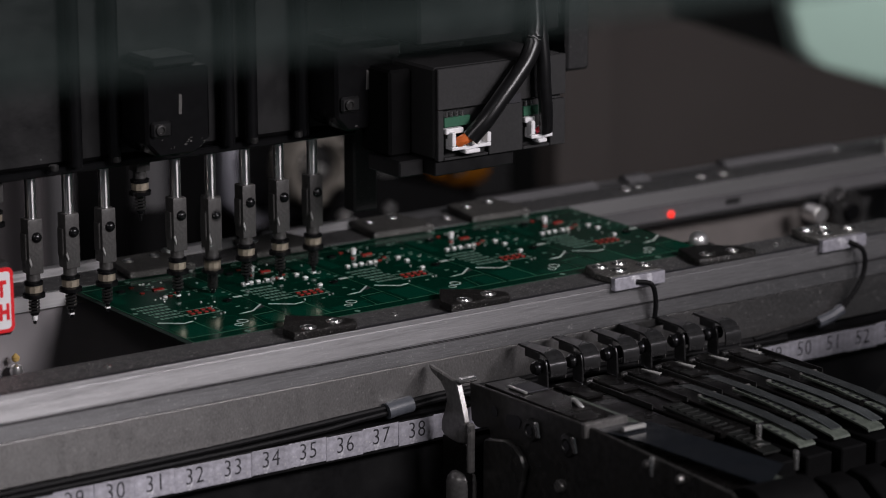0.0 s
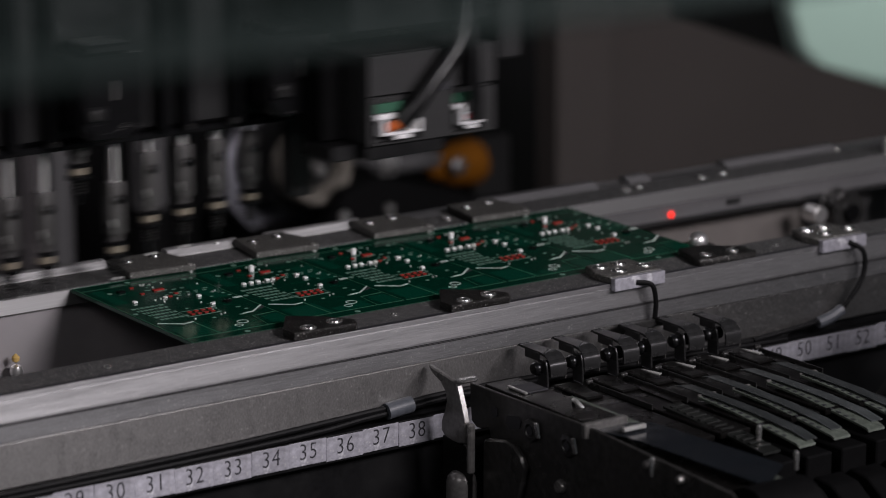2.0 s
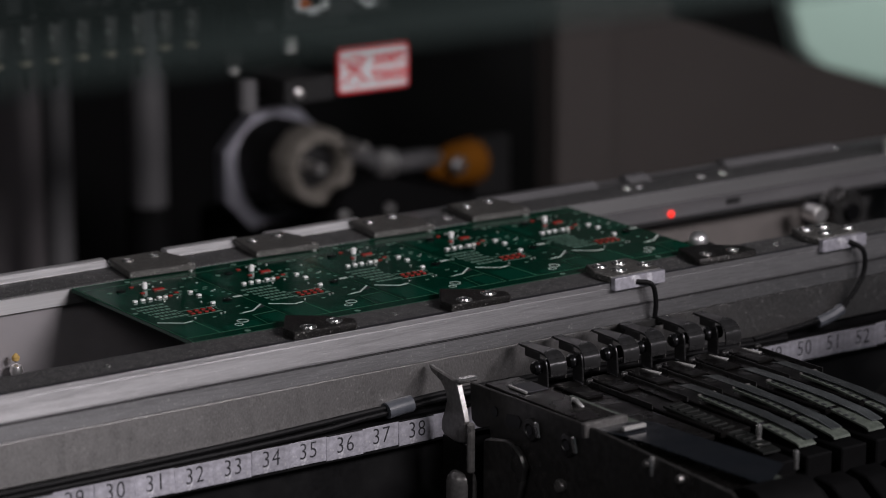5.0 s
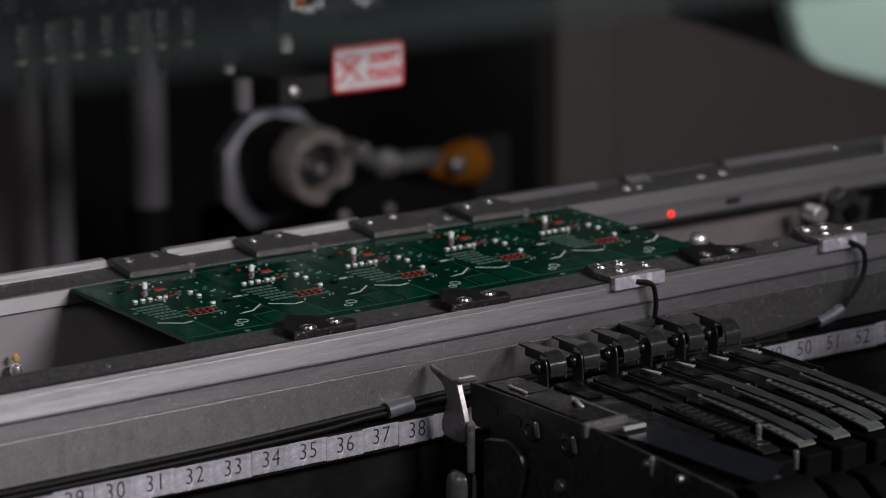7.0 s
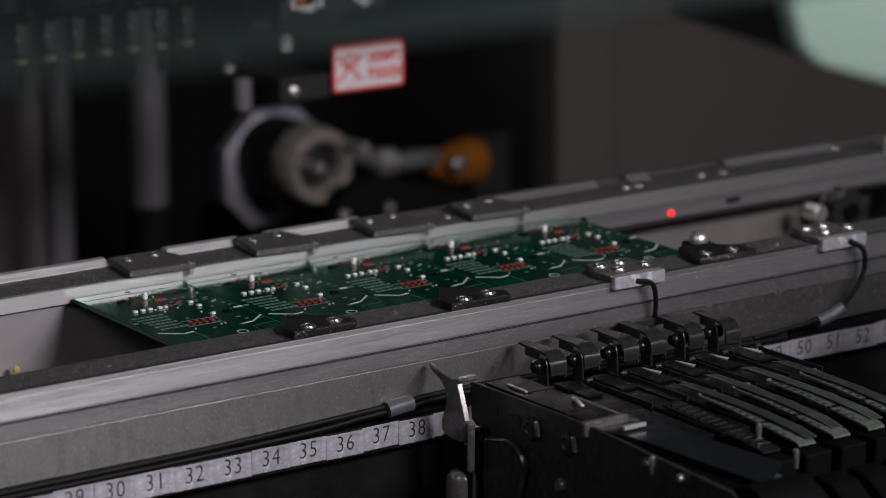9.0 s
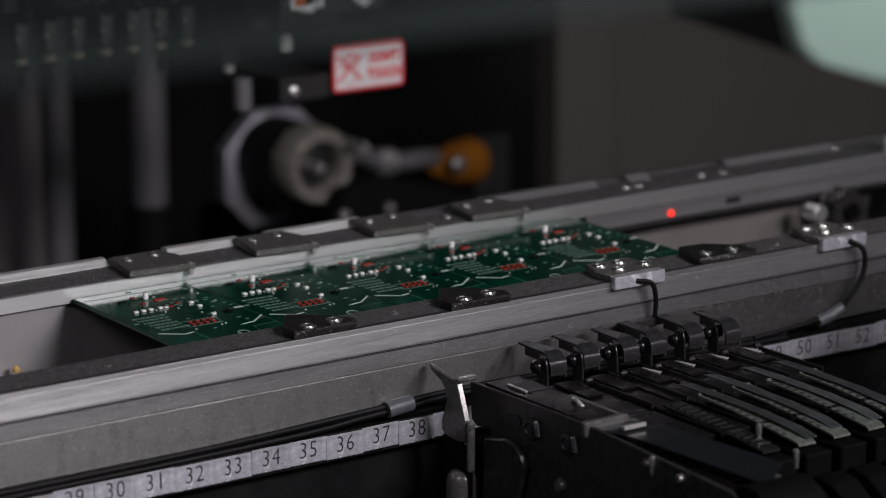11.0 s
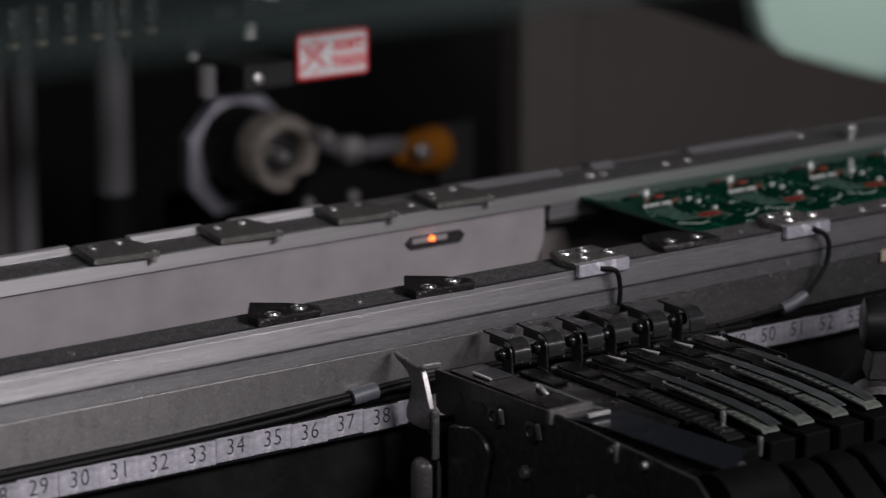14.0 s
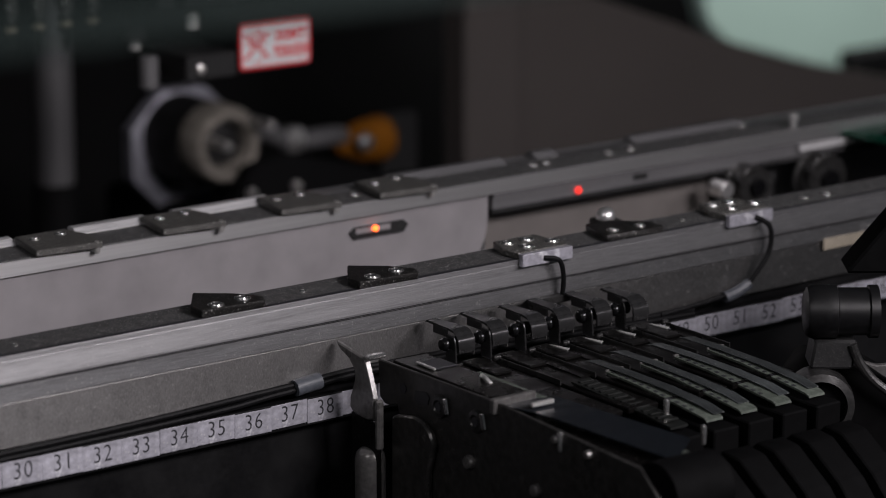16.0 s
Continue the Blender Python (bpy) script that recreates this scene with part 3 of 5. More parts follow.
def pulley(x, y, z, r):
    c = thing("belt_pulley", (x, y, z), "grey steel belt pulley at the rail end", "pulley", "belt pulleys")
    part("rim", add_lathe(B(), [(r * 0.5, -0.006), (r, -0.006), (r, -0.0045), (r * 0.86, -0.004), (r * 0.86, 0.004), (r, 0.0045), (r, 0.006), (r * 0.5, 0.006)], (0, 0, 0), 28, "y"), "feeder_bar", c)
    part("hub", add_lathe(B(), [(r * 0.2, -0.009), (r * 0.42, -0.009), (r * 0.46, 0.0)], (0, 0, 0), 20, "y"), "black_gloss", c)
    return c


pulley(0.3330, 0.0300, -0.0215, 0.0095)
pulley(0.3790, 0.0300, -0.0245, 0.0120)


def upright_pin():
    c = thing("upright_pin", (0.3668, 0.0360, 0.0), "small bright upright pin on the rear rail", "guide pin")
    part("pin_shaft", add_cyl(B(), (0, 0, 0), 0.0018, 0.0030, "z", 14), "chrome", c)
    part("pin_head", add_cyl(B(), (0, 0, 0.0030), 0.0026, 0.0042, "z", 16, bevel=0.0008), "chrome", c)
    return c


upright_pin()
rl = thing("guide_roller", (0.3150, 0.0290, -0.0207), "small bright guide roller", "roller")
part("roller", add_cyl(B(), (0, 0.004, 0), 0.0040, -0.010, "y", 20, bevel=0.0005), "chrome", rl)

# ---- circuit panel ----
PANEL = (-0.0647, -0.0628, 0.0)
PITCH = 0.0483
LATE = ((0.0100, 0.0624), (0.0134, 0.0626), (0.0166, 0.0627), (0.0208, 0.0627), (0.0347, 0.0632), (0.0349, 0.0569), (0.0334, 0.0437), (0.0229, 0.0781))


def small_chip(name, w, d, h, material):
    return mesh_of(name, add_box(B(), -w / 2, w / 2, -d / 2, d / 2, 0, h, 0.0001), M[material])


CAP = mesh_of("capacitor", add_cyl(B(), (0, 0, 0), 0.0011, 0.0027, "z", 16, bevel=0.0003), M["chip"])
CHIP = small_chip("white_chip", 0.0017, 0.0017, 0.0007, "chip")


def circuit_panel():
    p = thing("circuit_panel", PANEL, "green printed circuit panel of five identical small boards", "circuit board")
    L, D = 5 * PITCH, 0.0955
    part("laminate", add_box(B(), 0.0, L, 0.0, D, -0.0015, 0.0, 0.0001), "pcb", p)
    edge = B()
    add_line(edge, [(0.0004, 0.0004), (L - 0.0004, 0.0004), (L - 0.0004, D - 0.0004), (0.0004, D - 0.0004), (0.0004, 0.0004)], 0.0004, 0.0, 0.00006)
    part("edge_line", edge, "pcb_edge", p)
    # shared meshes of one small board
    out = B()
    add_line(out, [(0.0010, 0.0066), (PITCH - 0.0006, 0.0066)], 0.00035, 0, 0.00008)
    add_line(out, [(0.0010, 0.0885), (PITCH - 0.0006, 0.0885)], 0.00030, 0, 0.00008)
    add_line(out, [(PITCH - 0.0004, 0.0066), (PITCH - 0.0004, 0.0885)], 0.00030, 0, 0.00008)
    add_line(out, [(0.0358, 0.0068), (0.0372, 0.0205), (PITCH - 0.0006, 0.0215)], 0.00030, 0, 0.00008)
    outline = mesh_of("outline", out, M["pcb_edge"], False)
    traces = []
    for pts, w in (([(0.0027, 0.0313), (0.0104, 0.0254), (0.0146, 0.0262)], 0.00075), ([(0.0359, 0.0255), (0.0408, 0.0262), (0.0478, 0.0325)], 0.00075), ([(0.0455, 0.0478), (0.0480, 0.0478)], 0.0016)):
        traces.append(mesh_of("bright_trace", add_line(B(), pts, w, 0, 0.00010), M["silk"], False))
    traces.append(mesh_of("dull_trace", add_line(B(), [(0.0146, 0.0262), (0.0150, 0.0075)], 0.0007, 0, 0.00006), M["pcb_edge"], False))
    pads = []
    for x, y, r in ((0.0085, 0.0800, 0.0011), (0.0225, 0.0915, 0.0012), (0.0022, 0.0478, 0.0011), (0.0435, 0.0835, 0.0011), (0.0245, 0.0030, 0.0012), (0.0425, 0.0600, 0.0009)):
        pads.append(mesh_of("tin_pad", add_cyl(B(), (x, y, 0), r, 0.00008, "z", 12), M["silk_dim"], False))
    box_line = mesh_of("grid_outline", add_line(B(), [(0.0168, 0.0328), (0.0312, 0.0328), (0.0312, 0.0408), (0.0168, 0.0408), (0.0168, 0.0328)], 0.00022, 0, 0.00007), M["silk_dim"], False)
    slot = mesh_of("routed_slot", add_prism(B(), [(0.0430, 0.0275), (0.0476, 0.0290), (0.0479, 0.0318)], 0, 0.00009), M["ink"], False)
    pours = []
    for x0, x1, y0, y1 in ((0.002, 0.017, 0.008, 0.022), (0.019, 0.034, 0.008, 0.013), (0.039, 0.047, 0.008, 0.019), (0.038, 0.047, 0.052, 0.075), (0.003, 0.008, 0.064, 0.086)):
        pours.append(mesh_of("copper_pour", add_box(B(), x0, x1, y0, y1, 0, 0.00004), M["pcb_light"], False))
    thin = B()
    rng = random.Random(5)
    for k in range(26):
        x, y = rng.uniform(0.004, 0.044), rng.uniform(0.010, 0.085)
        dx, dy = rng.choice(((0.006, 0), (0, 0.007), (0.004, 0.004), (-0.004, 0.004)))
        add_line(thin, [(x, y), (min(max(x + dx, 0.002), 0.047), y + dy), (min(max(x + dx * 1.5, 0.002), 0.047), y + dy)], 0.00025, 0, 0.00005)
    thin = mesh_of("thin_trace", thin, M["pcb_light"], False)
    txt = B()
    for row in range(6):
        y = 0.0535 - row * 0.0038
        x = 0.0040 + 0.0004 * row
        while x < 0.0165:
            w = rng.uniform(0.0006, 0.0020)
            add_box(txt, x, x + w, y, y + 0.0017, 0, 0.00008)
            x += w + 0.0006
    for k in range(34):
        x, y = rng.uniform(0.018, 0.046), rng.uniform(0.024, 0.086)
        add_box(txt, x, x + rng.uniform(0.0008, 0.0022), y, y + 0.0009, 0, 0.00008)
    fine = mesh_of("fine_print", txt, M["silk_dim"], False)
    ring = B()
    for r0, (cx, cy) in ((0.0021, (0.0300, 0.0158)), (0.0015, (0.0262, 0.0120))):
        pts = [(cx + r0 * math.cos(a), cy + r0 * math.sin(a)) for a in (2 * math.pi * i / 14 for i in range(15))]
        add_line(ring, pts, 0.0004, 0, 0.0001)
    ring = mesh_of("pad_ring", ring, M["silk"], False)
    dots = B()
    for k in range(26):
        x, y = rng.uniform(0.017, 0.045), rng.uniform(0.022, 0.086)
        add_box(dots, x, x + 0.0007, y, y + 0.0007, 0, 0.0003)
    dots = mesh_of("solder_pads", dots, M["steel"], False)
    grey = small_chip("grey_chip", 0.0016, 0.0015, 0.0007, "connector")
    bar = small_chip("red_bar", 0.0046, 0.0018, 0.0006, "paste")
    red = small_chip("red_pad", 0.0017, 0.0015, 0.0004, "paste")
    dark = small_chip("dark_chip", 0.0030, 0.0022, 0.0008, "black_gloss")
    for k in range(5):
        b = part("board", add_box(B(), 0.0012, PITCH - 0.0012, 0.0070, 0.0880, 0.0, 0.00003), "pcb", p)
        b.location = (k * PITCH, 0, 0.0)
        for nm, me in (("outline", outline), *[("bright_trace", q) for q in traces], *[("copper_pour", q) for q in pours], *[("tin_pad", q) for q in pads], ("grid_outline", box_line), ("routed_slot", slot), ("thin_trace", thin), ("fine_print", fine), ("pad_ring", ring), ("solder_pads", dots)):
            part(nm, me, "silk", b).location.z = 0.00004
        spots = [("red_bar", bar, 0.0268, 0.0743, 0), ("red_pad", red, 0.0195, 0.0827, 0),
                 ("red_pad", red, 0.0188, 0.0726, 0), ("red_pad", red, 0.0258, 0.0632, 0), ("grey_chip", grey, 0.0232, 0.0624, 0),
                 ("red_pad", red, 0.0300, 0.0660, 0), ("dark_chip", dark, 0.0400, 0.0440, 20), ("dark_chip", dark, 0.0130, 0.0790, 0)]
        spots += [("red_pad", red, 0.0196 + i * 0.0029 + 0.0006 * j, 0.0350 + j * 0.0036, 0) for i in range(4) for j in range(2)]
        if k:
            spots += [("white_chip", CHIP, x, y, 0) for x, y in LATE[:-1]] + [("capacitor", CAP, 0.0229, 0.0781, 0)]
        for nm, me, x, y, rz in spots:
            o = part(nm, me, "chip", b)
            o.matrix_basis = pose(x, y, 0.00004, 0, 0, rz)
    return p


panel = circuit_panel()
loose_chips = []
for x, y in LATE:
    tall = (x, y) == LATE[-1]
    o = new("placed_capacitor" if tall else "placed_chip", CAP if tall else CHIP)
    tagged(o, "small upright white capacitor set down by the placement head" if tall else "tiny white ceramic chip set down by the placement head", "electronic chip", "chips being placed")
    loose_chips.append(o)

# ---- placement head ----
HEAD0 = (-0.0996, -0.0052)
STEP = 0.0153


def nozzle_meshes():
    shaft = mesh_of("shaft", add_lathe(B(), [(0.0021, 0.0370), (0.0021, 0.1300)], (0, 0, 0), 20), M["shaft"])
    hb = B()
    add_box(hb, -0.0030, 0.0030, -0.0032, 0.0032, 0.0195, 0.0405, 0.0007, 2)
    add_box(hb, -0.0037, -0.0030, -0.0020, 0.0024, 0.0240, 0.0350, 0.0003)
    add_cyl(hb, (0, 0, 0.0165), 0.0026, 0.0035, "z", 16)
    holder = mesh_of("holder", hb, M["holder"])
    sc = mesh_of("grub_screw", add_lathe(B(), [(0.0021, 0.0), (0.0019, -0.0007), (0.0013, -0.0013), (0.0005, -0.0016), (0.0001, -0.0016)], (0.0004, -0.0031, 0.0335), 18, "y"), M["black_gloss"])
    bush = mesh_of("bushing", add_lathe(B(), [(0.0024, 0.0100), (0.0043, 0.0104), (0.0043, 0.0118), (0.0030, 0.0124), (0.0030, 0.0150), (0.0037, 0.0152), (0.0037, 0.0162), (0.0026, 0.0168)], (0, 0, 0), 18), M["black_gloss"])
    col = mesh_of("collar", add_lathe(B(), [(0.0031, 0.0122), (0.0033, 0.0124), (0.0033, 0.0150), (0.0031, 0.0152)], (0, 0, 0), 10), M["brass"])
    sp = B()
    coil = [(0.0019 * math.cos(a), 0.0019 * math.sin(a), 0.0040 + 0.0062 * a / (2 * math.pi * 5)) for a in (2 * math.pi * i / 8 for i in range(41))]
    add_tube(sp, coil, 0.0004, 5, 1)
    spring = mesh_of("spring", sp, M["feeder_bar"])
    clip = mesh_of("clip", add_prism(B(), [(-0.0032, 0.0255), (-0.0022, 0.0225), (-0.0020, 0.0238), (-0.0027, 0.0262)], -0.0037, -0.0031, "y"), M["steel"])
    tip = mesh_of("tip", add_lathe(B(), [(0.0004, 0.0), (0.0006, 0.0), (0.0009, 0.0030), (0.0016, 0.0036), (0.0016, 0.0044), (0.0010, 0.0050), (0.0010, 0.0110)], (0, 0, 0), 14), M["black_gloss"])
    return (("shaft", shaft), ("holder", holder), ("grub_screw", sc), ("bushing", bush), ("collar", col), ("spring", spring), ("clip", clip), ("tip", tip))


PISTON = (-0.1131, -0.0200, 0.0030)
NOZZLE_UP = {-1: 0.0290, 3: 0.0330}
nozzles = {}


def placement_head():
    h = thing("placement_head", (*HEAD0, 0.0), "black gantry placement head with a row of vacuum nozzles", "placement head")
    # main block with spindles
    part("block", add_box(B(), -0.0300, 0.1340, -0.0060, 0.0600, 0.0600, 0.2600, 0.0015), "black", h)
    part("bottom_plate", add_box(B(), -0.0300, 0.1380, -0.0085, 0.0620, 0.0570, 0.0598, 0.0006), "black_gloss", h, "thin glossy black bottom plate")
    for x in (0.0300, 0.0790, 0.0890, 0.1120, 0.0140):
        part("guide_tube", add_cyl(B(), (x, -0.0105, 0.0600), 0.0026, 0.2, "z", 14), "black_gloss", h)
    for x in (0.0300, 0.0890, 0.1090, 0.0040):
        part("bolt", add_cyl(B(), (x, -0.0120, 0.0598), 0.0018, 0.0022, "z", 12, bevel=0.0003), "feeder_bar", h, "small bolt")
    for x0, x1 in ((0.0330, 0.0600), (0.1150, 0.1450)):
        outline = [(x0, 0.0690), (x0 + 0.005, 0.0632), (x1 - 0.007, 0.0632), (x1, 0.0680), (x1, 0.0960), (x0, 0.0960)]
        v = part("valve_box", add_prism(B(), outline, -0.0300, -0.0065, "y", 0.0012), "black_gloss", h, "glossy black valve box with chipped paint")
        part("valve_plate", add_box(B(), x0 + 0.0016, x0 + 0.0100, -0.0316, -0.0301, 0.0712, 0.0772, 0.0008), "black", v)
        part("valve_screw", add_lathe(B(), [(0.0021, 0.0), (0.0020, -0.0008), (0.0013, -0.0009), (0.0012, -0.0003), (0.0002, -0.0003)], (x0 + 0.0050, -0.0316, 0.0742), 16, "y"), "feeder_bar", v)
        part("valve_cap", add_box(B(), x0 + 0.004, x1 - 0.004, -0.0280, -0.0085, 0.0962, 0.1000, 0.0010), "black", v)
        rng = random.Random(int(x0 * 1000))
        for i in range(11):
            cx, cz = rng.uniform(x0 + 0.005, x1 - 0.002), rng.uniform(0.0648, 0.0700)
            w, tall = rng.uniform(0.0003, 0.0014), rng.uniform(0.0002, 0.0006)
            part("paint_chip", add_prism(B(), [(cx, cz), (cx + w, cz + 0.0002), (cx + 0.8 * w, cz + tall), (cx + 0.2 * w, cz + tall * 1.2)], -0.03025, -0.0301, "y"), "hook", v, "bare metal chip in the paint")
        part("paint_chip", add_prism(B(), [(x0 + 0.0135, 0.0790), (x0 + 0.0148, 0.0788), (x0 + 0.0150, 0.0860), (x0 + 0.0138, 0.0866)], -0.03025, -0.0301, "y"), "hook", v, "bare metal chip in the paint")
    part("side_post", add_box(B(), 0.1395, 0.1505, -0.0040, 0.0040, 0.0240, 0.1200, 0.0008), "black_matte", h)
    part("rear_panel", add_box(B(), -0.10, 0.2390, 0.0620, 0.0760, 0.0700, 0.2600, 0.002), "black", h)
    part("upper_beam", add_box(B(), 0.1345, 0.2300, -0.0200, 0.0600, 0.0960, 0.2600, 0.0015), "black", h)
    part("beam_front", add_box(B(), 0.1345, 0.2005, -0.0575, -0.0203, 0.0985, 0.2600, 0.0012), "black", h)
    part("beam_end", add_box(B(), 0.2302, 0.2420, -0.0220, 0.0100, 0.0735, 0.2600, 0.0012), "black_matte", h)
    # inspection camera box
    box = part("camera_housing", add_box(B(), 0.1405, 0.2005, -0.0585, -0.0240, 0.0545, 0.0900, 0.0010), "housing", h, "matte black inspection camera housing")
    for x0, x1, z0, z1 in ((0.1405, 0.2005, 0.0742, 0.0900), (0.1405, 0.1432, 0.0545, 0.0740), (0.1640, 0.1800, 0.0545, 0.0740), (0.1930, 0.2003, 0.0545, 0.0726), (0.1434, 0.1638, 0.0545, 0.0556), (0.1802, 0.1928, 0.0545, 0.0558)):
        part("front_panel", add_box(B(), x0, x1, -0.0612, -0.0587, z0, z1, 0.0003), "housing", box)
    part("notch", add_box(B(), 0.1730, 0.1788, -0.0616, -0.0610, 0.0732, 0.0768, 0.0002), "ink", box)
    part("lower_plate", add_prism(B(), [(0.1405, 0.0543), (0.1770, 0.0543), (0.1770, 0.0490), (0.1405, 0.0485)], -0.0592, -0.0300, "y", 0.0004), "black", box)
    part("side_block", add_box(B(), 0.1300, 0.1403, -0.0440, -0.0240, 0.0545, 0.0880, 0.001), "feeder_dark", box)
    part("bracket", add_box(B(), 0.1290, 0.1403, -0.0520, -0.0300, 0.0480, 0.0543, 0.0006), "black", box)
    # connector recesses, sockets, wires
    for x0, x1, z0, wires in ((0.1436, 0.1634, 0.0574, ("wire_orange", "wire_blue", "wire_yellow")), (0.1806, 0.1925, 0.0576, ("wire_red",))):
        w = x1 - x0
        part("circuit", add_box(B(), x0 + 0.0002, x0 + 0.62 * w, -0.0606, -0.0588, z0 + 0.0098, z0 + 0.0135, 0.0002), "pcb_edge", box, "green connector circuit board")
        for i in range(4 if w > 0.015 else 2):
            part("solder_pin", add_cyl(B(), (x0 + 0.0014 + 0.0024 * i, -0.0604, z0 + 0.0136), 0.0005, 0.0022, "z", 8), "screw", box)
        for nm, a, b, y0, y1, lo, hi in (("connector_wall", x0 + 0.0016, x1 - 0.0002, -0.0640, -0.0603, 0.0012, 0.0026), ("connector_wall", x0 + 0.0016, x0 + 0.0034, -0.0640, -0.0603, 0.0027, 0.0082),
                                         ("connector_wall", x1 - 0.0020, x1 - 0.0002, -0.0640, -0.0603, 0.0027, 0.0066), ("connector_back", x0 + 0.0016, x1 - 0.0002, -0.0602, -0.0590, 0.0012, 0.0052),
                                         ("connector_key", x0 + 0.36 * w, x0 + 0.70 * w, -0.0650, -0.0603, -0.0004, 0.0011), ("connector_latch", x0 + 0.0002, x0 + 0.42 * w, -0.0618, -0.0590, 0.0072, 0.0094)):
            part(nm, add_box(B(), a, b, y0, y1, z0 + lo, z0 + hi, 0.0003), "sticker", box, "white plastic connector piece")
        for i, wname in enumerate(wires):
            thick = 0.0021 if wname == "wire_orange" else 0.0011
            part("wire", add_tube(B(), [(x0 + 0.0052 + 0.0042 * i, -0.0622, z0 + 0.0038), (x0 + 0.0068 + 0.0032 * i, -0.0640, z0 + 0.0052), (x0 + 0.0100 + 0.0008 * i, -0.0650, z0 + 0.0064)], thick, 10), wname, box)
    part("sheath", add_tube(B(), [(0.1530, -0.0645, 0.0628), (0.1585, -0.0668, 0.0695), (0.1655, -0.0675, 0.0775), (0.1725, -0.0675, 0.0850), (0.1780, -0.0672, 0.0915), (0.1812, -0.0664, 0.0980), (0.1826, -0.0650, 0.1060), (0.1830, -0.0630, 0.1180)], 0.0034, 18), "sheath", box, "thick black cable sheath")
    part("sheath", add_tube(B(), [(0.1885, -0.0645, 0.0615), (0.1872, -0.0664, 0.0690), (0.1860, -0.0668, 0.0800), (0.1858, -0.0660, 0.0930), (0.1856, -0.0620, 0.1180)], 0.0027, 14), "sheath", box, "thin black cable sheath")
    part("coil", add_lathe(B(), [(0.0010, 0.1000)] + [(0.0045 + 0.0005 * (i % 2), 0.1005 + 0.0008 * i) for i in range(10)] + [(0.0010, 0.1090)], (0.1960, -0.0260, 0.0), 16), "brass", box)
    # left end: bracket with warning signs
    arm = slide = part("vision_slide", add_box(B(), -0.0655, -0.0225, -0.0285, 0.0080, 0.0060, 0.0330, 0.0010), "black_matte", h, "sliding black block that carries a warning sign")
    part("foot", add_box(B(), -0.0960, -0.0660, -0.0280, 0.0200, 0.0050, 0.0180, 0.0010), "black_matte", arm)
    part("foot_bolt", add_lathe(B(), [(0.0026, 0.0), (0.0026, -0.0018), (0.0013, -0.0026)], (-0.0885, -0.0281, 0.0110), 16, "y"), "steel", arm)
    part("left_body", add_box(B(), -0.1900, -0.0660, 0.0000, 0.0700, 0.0240, 0.0900, 0.002), "black", h)
    part("left_tower", add_box(B(), -0.1900, -0.0660, 0.0100, 0.0700, 0.0902, 0.2600, 0.002), "black", h)
    part("silver_box", add_box(B(), -0.1000, -0.0680, -0.0080, -0.0002, 0.0560, 0.0680, 0.0006), "connector", h, "pale metal valve block")
    part("silver_box", add_box(B(), -0.1200, -0.0680, -0.0100, -0.0002, 0.0760, 0.0800, 0.0006), "steel", h, "steel rail piece")
    part("silver_box", add_box(B(), -0.0800, -0.0740, -0.0040, -0.0002, 0.0270, 0.0350, 0.0004), "connector", slide)
    part("piston", add_cyl(B(), PISTON, 0.0048, 0.0165, "z", 20, bevel=0.0008), "column", slide, "dull grey round air piston")
    part("piston_cap", add_cyl(B(), (PISTON[0] - 0.0077, PISTON[1], PISTON[2] + 0.0200), 0.0030, 0.004, "z", 14, bevel=0.0006), "steel", slide)
    part("knob", add_lathe(B(), [(0.0052, 0.0), (0.0058, -0.0010), (0.0058, -0.0080), (0.0048, -0.0094), (0.0036, -0.0094), (0.0030, -0.0070), (0.0020, -0.0070), (0.0018, -0.0090), (0.0004, -0.0092)], (-0.0335, -0.0200, 0.0872), 28, "y"), "chrome", h, "shiny round knurled knob")
    part("knob_stem", add_cyl(B(), (-0.0335, -0.0060, 0.0872), 0.0025, -0.0140, "y", 12), "steel", h)
    def warning_sign(m, w, hh, label, carrier=None):
        sg = part("warning_sign", add_prism(B(), rounded(0, 0, w, hh, w * 0.05), -0.0006, 0.0, "y"), "red", carrier or h, label)
        sg.matrix_basis = m
        under, base = (carrier, m) if carrier else (sg, Matrix.Identity(4))
        b = w * 0.033
        part("face", add_prism(B(), rounded(0, 0, w - 2 * b, hh - 2 * b, w * 0.03), -0.0008, -0.0006, "y"), "sticker", under).matrix_basis = base
        for i, words in enumerate(("DON'T", "TOUCH")):
            tx = part("lettering", text_mesh("lettering", words, w * 0.160, "red", bold=w * 0.0085), "red", under)
            tx.matrix_basis = base @ pose(w * 0.215, -0.0009, hh * (0.17 - 0.36 * i), 90, 0, 0) @ Matrix.Diagonal((0.84, 1.14, 1, 1))
        ic = B()
        for q in (1, -1):
            add_line(ic, [(-w * 0.43, q * hh * 0.27), (-w * 0.10, -q * hh * 0.27)], w * 0.035, 0, 0.0001)
        outline = [(-0.40, 0.02), (-0.38, 0.10), (-0.34, -0.02), (-0.34, 0.30), (-0.30, 0.33), (-0.28, 0.05), (-0.27, 0.36), (-0.23, 0.36), (-0.22, 0.05), (-0.20, 0.32), (-0.17, 0.30), (-0.17, -0.10), (-0.21, -0.34), (-0.32, -0.34)]
        add_line(ic, [(a * w, c * hh) for a, c in outline], w * 0.012, 0, 0.0001)
        part("pictogram", ic, "red", under).matrix_basis = base @ pose(0, -0.00085, 0, 90, 0, 0)
        return sg

    warning_sign(pose(-0.0440, -0.0287, 0.0193), 0.0430, 0.0240, "white warning sign with red border, words and crossed pictogram", slide)
    post = part("sign_post", add_box(B(), -0.0404, -0.0312, -0.0131, 0.0220, 0.0332, 0.0950, 0.0006), "black", h)
